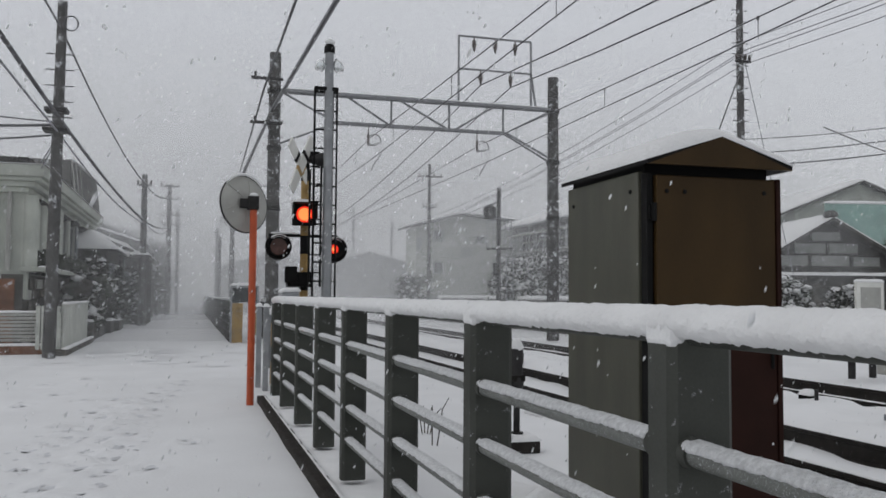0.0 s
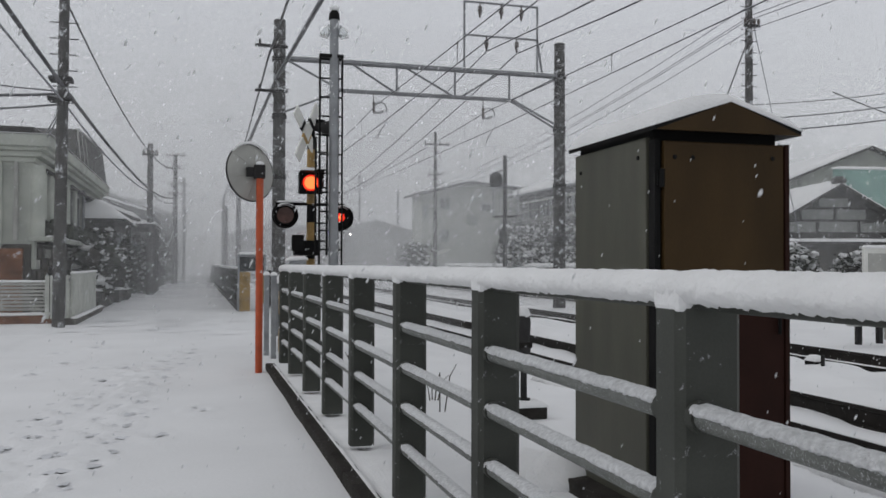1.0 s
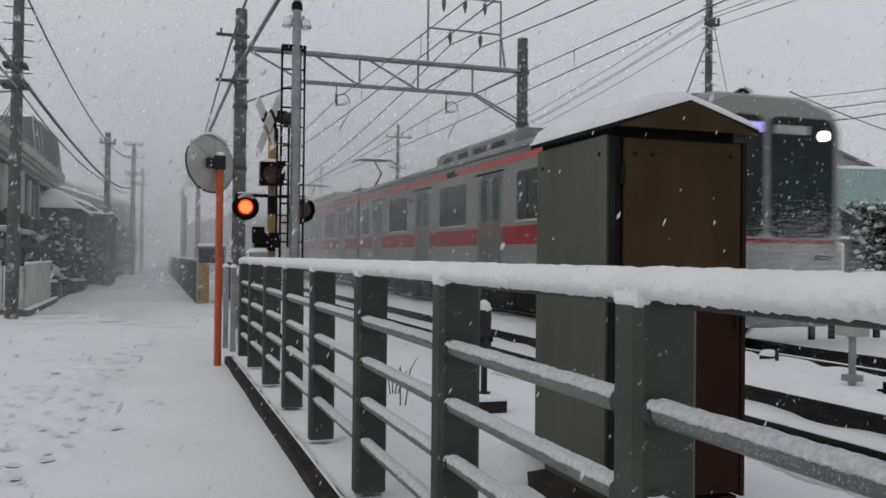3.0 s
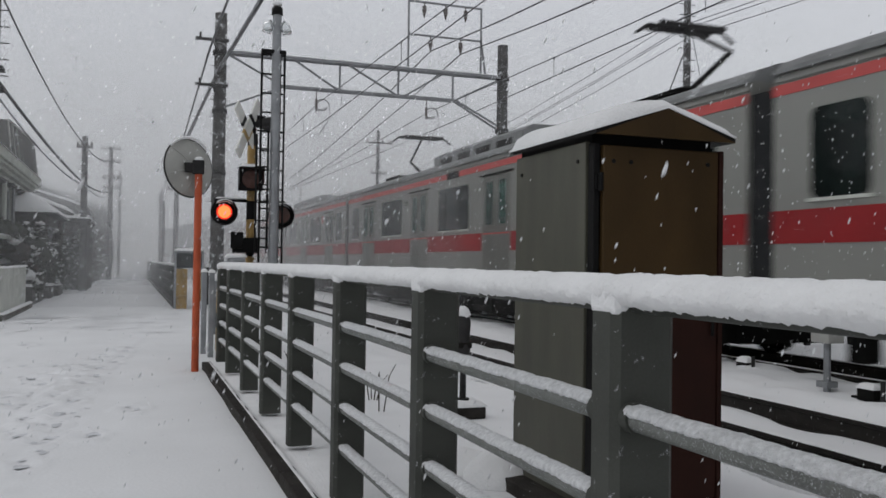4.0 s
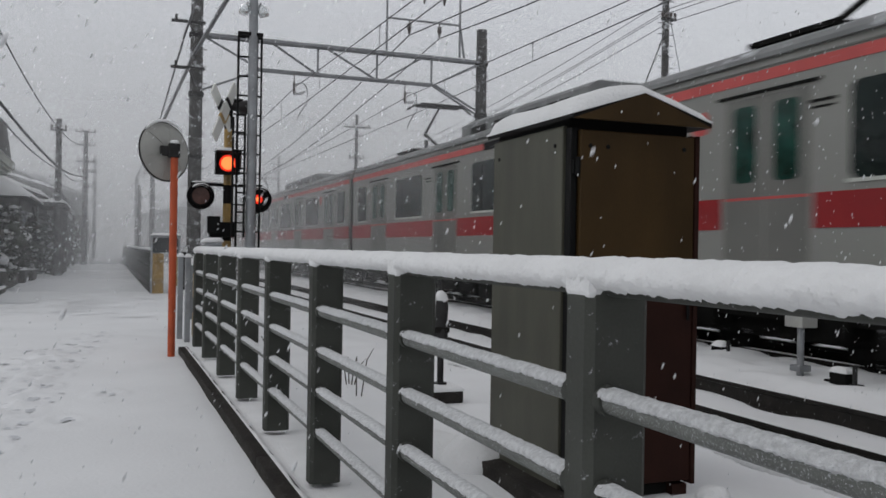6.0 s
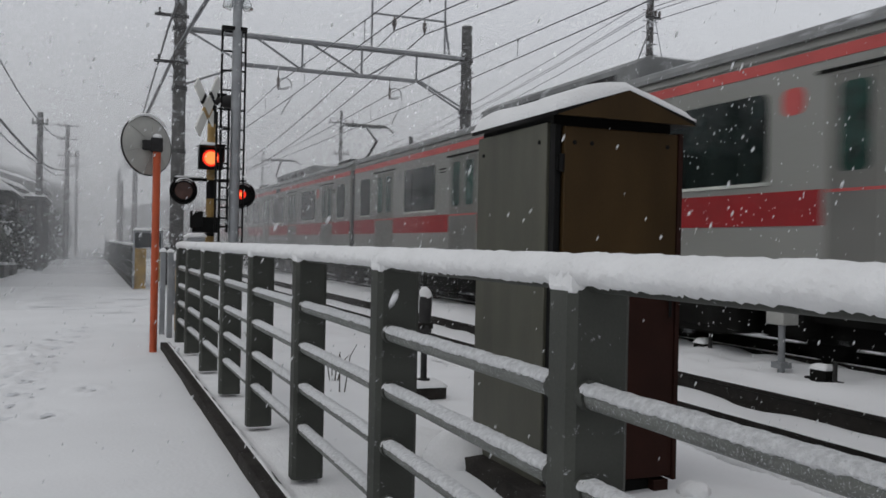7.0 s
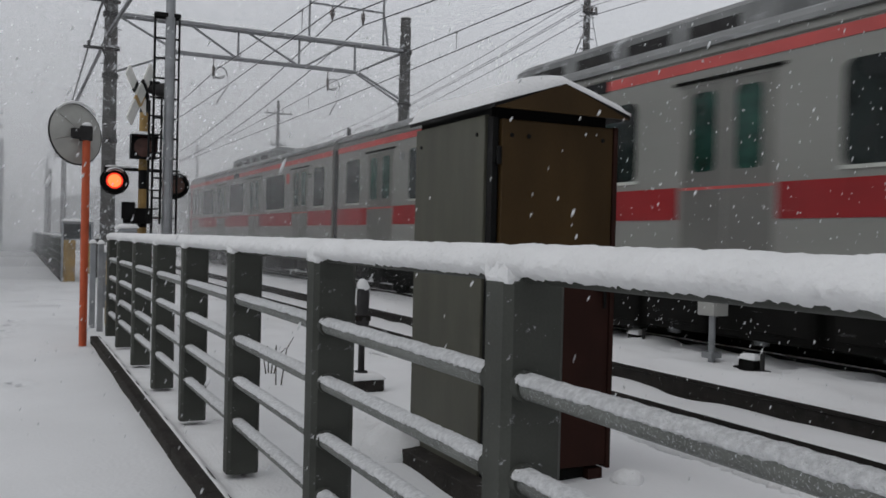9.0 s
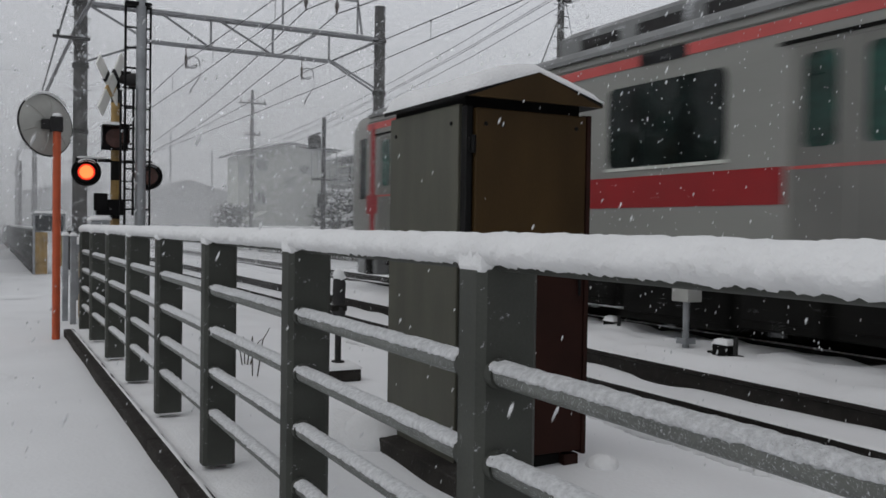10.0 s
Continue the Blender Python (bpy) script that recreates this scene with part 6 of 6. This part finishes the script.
        part("hanger", Solid().box(-1.3, -1.24, y + q * 0.5, y + q * 0.5 + 0.05, low - 0.05, low), GALV, c)
        y += q + rng.uniform(0.06, 0.2)
    for b in (-6.9, 6.9):
        # Dark blocks added to stop bright snow showing through the bogie.
        part("brake_gear", Solid().box(-0.72, 0.72, b - 1.9, b + 1.9, 0.2, 0.84).box(-1.3, -1.1, b - 2.1, b - 1.75, 0.2, 0.85).box(-1.28, -1.05, b + 1.7, b + 1.95, 0.25, 0.85), UNDERFLOOR, c, bevel=0.02)
        g = part("bogie", Solid().box(-1.0, -0.78, b - 1.55, b + 1.55, 0.45, 0.68).box(0.78, 1.0, b - 1.55, b + 1.55, 0.45, 0.68).box(-0.9, 0.9, b - 0.25, b + 0.25, 0.4, 0.8), UNDERFLOOR, c, "black bogie")
        for a in (-1.05, 1.05):
            for s in (-1, 1):
                part("wheel", Solid().sweep([(s * 0.5, b + a, 0.43), (s * 0.53, b + a, 0.43), (s * 0.53, b + a, 0.43), (s * 0.63, b + a, 0.43)], [0.455, 0.455, 0.43, 0.43], 28), UNDERFLOOR, g)
                part("axle_box", Solid().box(*sorted((s * 0.78, s * 1.08)), b + a - 0.16, b + a + 0.16, 0.3, 0.62), UNDERFLOOR, g)
            part("spring", Solid().tube((-0.93, b + a * 0.45, 0.66), (-0.93, b + a * 0.45, 0.92), 0.14, sides=12), UNDERFLOOR, g)
        part("bogie_snow", snow_ridge((-0.98, b - 1.2, 0.69), (-0.98, b + 1.2, 0.69), 0.09, 0.05, 0.12, b), SNOW, g)
    for end in (-1, 1):
        if end == cab:
            continue
        part("gangway", Solid().box(-0.62, 0.62, *sorted((end * (CAR / 2 - 0.25), end * CAR / 2)), 1.0, 3.2), GANGWAY, c, "black gangway bellows")
        for x in (-1.3, 1.3):
            part("outer_curtain", Solid().box(x - 0.06, x + 0.06, *sorted((end * (CAR / 2 - 0.24), end * CAR / 2)), 1.05, 3.2), GANGWAY, c)
    if cab:
        face = Solid()
        y0, y1 = (lo, lo - 0.95) if cab < 0 else (hi, hi + 1.1)
        secs = []
        for t, f in ((0.0, 1.0), (0.3, 1.0), (0.55, 0.992), (0.75, 0.972), (0.9, 0.925), (1.0, 0.875)):
            secs.append((y0 + (y1 - y0) * t, f))
        prof = [(-w, 1.0), (-w, 2.0), (-w, 3.15), (-w + 0.12, 3.4), (-0.7, 3.58), (0.7, 3.58), (w - 0.12, 3.4), (w, 3.15), (w, 2.0), (w, 1.0), (w - 0.1, 0.72), (-w + 0.1, 0.72)]
        n = len(prof)
        v = []
        for yy, f in secs:
            v += [(x * f, yy, 0.72 + (z - 0.72) * (0.7 + 0.3 * f if z > 2 else 1)) for x, z in prof]
        for i in range(len(secs) - 1):
            face.add(v[i * n:(i + 2) * n], [(k, (k + 1) % n, n + (k + 1) % n, n + k) if cab > 0 else (n + k, n + (k + 1) % n, (k + 1) % n, k) for k in range(n)], True)
        face.add(v[-n:], [tuple(range(n))])
        nose = part("nose", face, STAINLESS, c, "rounded steel cab end")
        q = 0.012 * cab
        yf = y1 + q
        # rounded glass face with a post between its two panes
        for xa, xb in ((-1.14, -0.06), (0.0, 1.14)):
            g = pane(1, 0.0, 0.0, xa, xb, 1.52, 3.22, 0.16)
            n2 = len(g.v) // 2
            ring = [(p[1], y1 - 0.02 * cab, p[2]) for p in g.v[:n2]] + [(p[1], yf, p[2]) for p in g.v[:n2]]
            part("windscreen", Solid().add(ring, [(k, (k + 1) % n2, n2 + (k + 1) % n2, n2 + k) for k in range(n2)] + [tuple(range(n2, 2 * n2)), tuple(range(n2))[::-1]]), TRAIN_GLASS, nose, "dark windscreen pane")
        part("centre_post", Solid().box(-0.07, 0.01, *sorted((y1, yf + 0.004 * cab)), 1.55, 3.2), ROOF_GREY, nose)
        part("red_line", Solid().box(-1.12, 1.12, *sorted((y1 - 0.02 * cab, yf)), 1.44, 1.5), TRAIN_RED, nose, "thin red line under the glass")
        part("front_sign", Solid().box(-0.42, -0.1, *sorted((y1, yf + 0.01 * cab)), 2.98, 3.12), SIGN_LED if cab < 0 else UNDERFLOOR, nose, "violet destination sign")
        part("front_sign", Solid().box(0.1, 0.68, *sorted((y1, yf + 0.01 * cab)), 2.98, 3.1), MIRROR_BACK, nose, "pale unlit sign")
        for x in (-0.95, 0.95):
            part("head_lamp", Solid().sweep([(x, yf, 2.98), (x, yf + 0.02 * cab, 2.98)], [0.075, 0.06], 18), HEADLIGHT if cab < 0 else LENS_OFF, nose, "round head lamp")
            part("tail_lamp", Solid().box(x - 0.16, x + 0.16, *sorted((y1 - 0.02 * cab, yf)), 1.2, 1.28), UNDERFLOOR, nose, "dark slotted lower lamp")
        part("skirt", Solid().box(-1.2, 1.2, *sorted((y0, y1 - 0.1 * cab)), 0.25, 0.72), ROOF_GREY, nose, "grey snow plough skirt", bevel=0.04)
        part("wiper", Solid().tube((-0.4, yf + 0.02 * cab, 1.8), (-0.7, yf + 0.02 * cab, 2.5), 0.015, sides=6), UNDERFLOOR, nose)
        for s in (-1, 1):
            yb = cab * 8.17
            part("cab_stripe", Solid().box(*sorted((s * w, s * (w + 0.014))), yb - 0.09, yb + 0.09, 0.98, 3.2), TRAIN_RED, c, "red upright stripe by the cab")
            part("cab_window", Solid().box(*sorted((s * (w - 0.05), s * (w + 0.006))), *sorted((cab * 8.5, cab * 8.83)), 1.75, 2.95), TRAIN_GLASS, c, "dark cab side window", bevel=0.01)
        part("whistle", Solid().sweep([(0.3, y0, 3.5), (0.3, y0, 3.75), (0.3, y0, 3.8)], [0.1, 0.12, 0.05], 10), UNDERFLOOR, nose)
    return c


front = make_car(-1)
plain = make_car(0)
motor = make_car(0, (6.9, -6.9))
tail = make_car(1)
TRAIN = [front, motor, plain, copy_thing(motor, Matrix()), copy_thing(plain, Matrix()), copy_thing(motor, Matrix()), copy_thing(plain, Matrix()), tail]

# ---------------------------------------------------------------- snowfall


def flake_mesh(name, rng, c, size):
    """Many small, uneven, slanting flakes at the places c."""
    count = len(c)
    r = rng.uniform(size * 0.5, size, (count, 1, 1)) * rng.uniform(0.7, 1.3, (count, 1, 3)) * np.array([0.85, 0.85, 2.0])
    g = (1 + 5 ** 0.5) / 2
    o = np.array([(-1, g, 0), (1, g, 0), (-1, -g, 0), (1, -g, 0), (0, -1, g), (0, 1, g), (0, -1, -g), (0, 1, -g), (g, 0, -1), (g, 0, 1), (-g, 0, -1), (-g, 0, 1)])[None] / 1.9
    v = o * r * rng.uniform(0.7, 1.25, (count, 12, 1))
    v[:, :, 0] += 0.4 * v[:, :, 2]
    v = (c[:, None, :] + v).reshape(-1, 3)
    f = np.array([(0, 11, 5), (0, 5, 1), (0, 1, 7), (0, 7, 10), (0, 10, 11), (1, 5, 9), (5, 11, 4), (11, 10, 2), (10, 7, 6), (7, 1, 8), (3, 9, 4), (3, 4, 2), (3, 2, 6), (3, 6, 8), (3, 8, 9), (4, 9, 5), (2, 4, 11), (6, 2, 10), (8, 6, 7), (9, 8, 1)])
    f = (f[None] + np.arange(count)[:, None, None] * 12).reshape(-1, 3)
    me = bpy.data.meshes.new(name)
    me.from_pydata(v.tolist(), [], f.tolist())
    me.polygons.foreach_set("use_smooth", [True] * len(f))
    me.materials.append(FLAKE)
    return me


def make_flakes(name, seed, count, x0, x1, y0, y1, z1, size):
    rng = np.random.RandomState(seed)
    c = np.stack([rng.uniform(x0, x1, count), rng.uniform(y0, y1, count), rng.uniform(0, z1, count)], 1)
    return tagged(new(name, flake_mesh(name, rng, c, size)), "falling snowflakes drifting on the wind", "snow", "falling snow", kind="stuff")


def make_plume(car, seed, count, middle, reach, size):
    """Powder that the train throws up and carries along."""
    rng = np.random.RandomState(seed)
    c = rng.normal(0, 1, (count, 3)) * np.array(reach) + np.array(middle)
    c[:, 2] = np.abs(c[:, 2])
    ob = shared("powder_snow", flake_mesh("powder_snow", rng, c, size), car)
    tagged(ob, "powder snow whirled up by the train", kind="stuff")


make_plume(TRAIN[0], 21, 9000, (0.15, -10.0, 1.05), (0.5, 0.35, 0.4), 0.0048)

FLAKES = [
    (make_flakes("snowflakes", 5, 800, -2.5, 5, 1.1, 2.3, 18, 0.0064), (-0.35, 0.0, -1.3)),
    (make_flakes("snowflakes", 1, 15000, -4, 9, 2.2, 8, 18, 0.0048), (-0.25, 0.1, -1.15)),
    (make_flakes("snowflakes", 2, 11000, -4, 10, 2.6, 11, 20, 0.0074), (-0.6, -0.1, -1.35)),
    (make_flakes("snowflakes", 3, 7000, -6, 16, 8, 24, 20, 0.01), (-0.5, 0.0, -1.3)),
    (make_flakes("snowflakes", 4, 2500, -10, 30, 20, 50, 24, 0.018), (-0.6, 0.0, -1.25)),
]

# haze sheet along the tracks in place of airborne powder, its opacity rising with distance
ob = new("snow_haze_sheet", Solid().add([(6.5, 8, -0.5), (6.5, 140, -0.5), (6.5, 140, 6.5), (6.5, 8, 6.5)], [(0, 1, 2, 3)]).mesh("snow_haze_sheet", veil_material("track_haze", 0.36, 2.6, 6.0, 12.0, 54.0)))
tagged(ob, "see-through sheet that paints snow haze over the tracks", "snowfall", "snowfall veils", kind="stuff")

# haze sheets for the fine snowfall that greys the distance, denser over the road than beyond the tracks
for reach, share in ((17, 0.07), (25, 0.11), (34, 0.16), (45, 0.25), (58, 0.28), (74, 0.34), (95, 0.6)):
    verts = []
    line = [(reach * math.sin(radians(a)), reach * math.cos(radians(a))) for a in range(-60, 1, 3)] + [(q * 2.5, reach + 0.02 * (q * 2.5) ** 2 / (1 + 0.05 * q * 2.5)) for q in range(1, 50)]
    for x, y in line:
        verts += [(x, y, -0.5), (x, y, 45.0)]
    ob = new("snow_haze_sheet", Solid().add(verts, [(2 * i, 2 * i + 2, 2 * i + 3, 2 * i + 1) for i in range(len(line) - 1)], True).mesh("snow_haze_sheet", veil_material("snow_haze_sheet", share)))
    tagged(ob, "see-through haze sheet standing in for fine distant snowfall", "snowfall", "snowfall veils", kind="stuff")

# ---------------------------------------------------------------- what moves


def motions():
    def front_y(t):
        # a train that gathers a little speed as it goes by
        drift = (((0.000429 * t - 0.005641) * t - 0.042706) * t + 0.765182) * t - 2.212362
        return 20.8 - SPEED * (t - 2.5) + drift
    for k, car in enumerate(TRAIN):
        walk(car, [(t, pose(8.13, front_y(t) + CAR * (k + 0.5), 0.1)) for t in range(11)])
    for ob, v in FLAKES:
        walk(ob, [(t, pose(v[0] * (t - 5), v[1] * (t - 5), v[2] * t)) for t in range(11)])
    # the lamps flash in turn: the added dark disc stands before the light as an unlit lens, or lies behind the lens
    for shutter, phase in BLINK_DISCS:
        rows, lit = [], "A"
        seat = lambda on: pose(0, 0.012 if on else -0.045, 0)
        rows.append((0.0, seat(lit == phase)))
        for t, nxt in BLINK:
            # one lamp lights just before the other goes dark
            s = t - 0.022 if nxt == phase else t + 0.024
            rows += [(s - 0.06, seat(lit == phase)), (s - 0.036, seat(lit == phase)), (s - 0.012, seat(lit == phase))]
            lit = nxt
            rows += [(s + 0.012, seat(lit == phase)), (s + 0.036, seat(lit == phase)), (s + 0.06, seat(lit == phase))]
        rows.append((10.0, seat(lit == phase)))
        walk(shutter, rows)


motions()
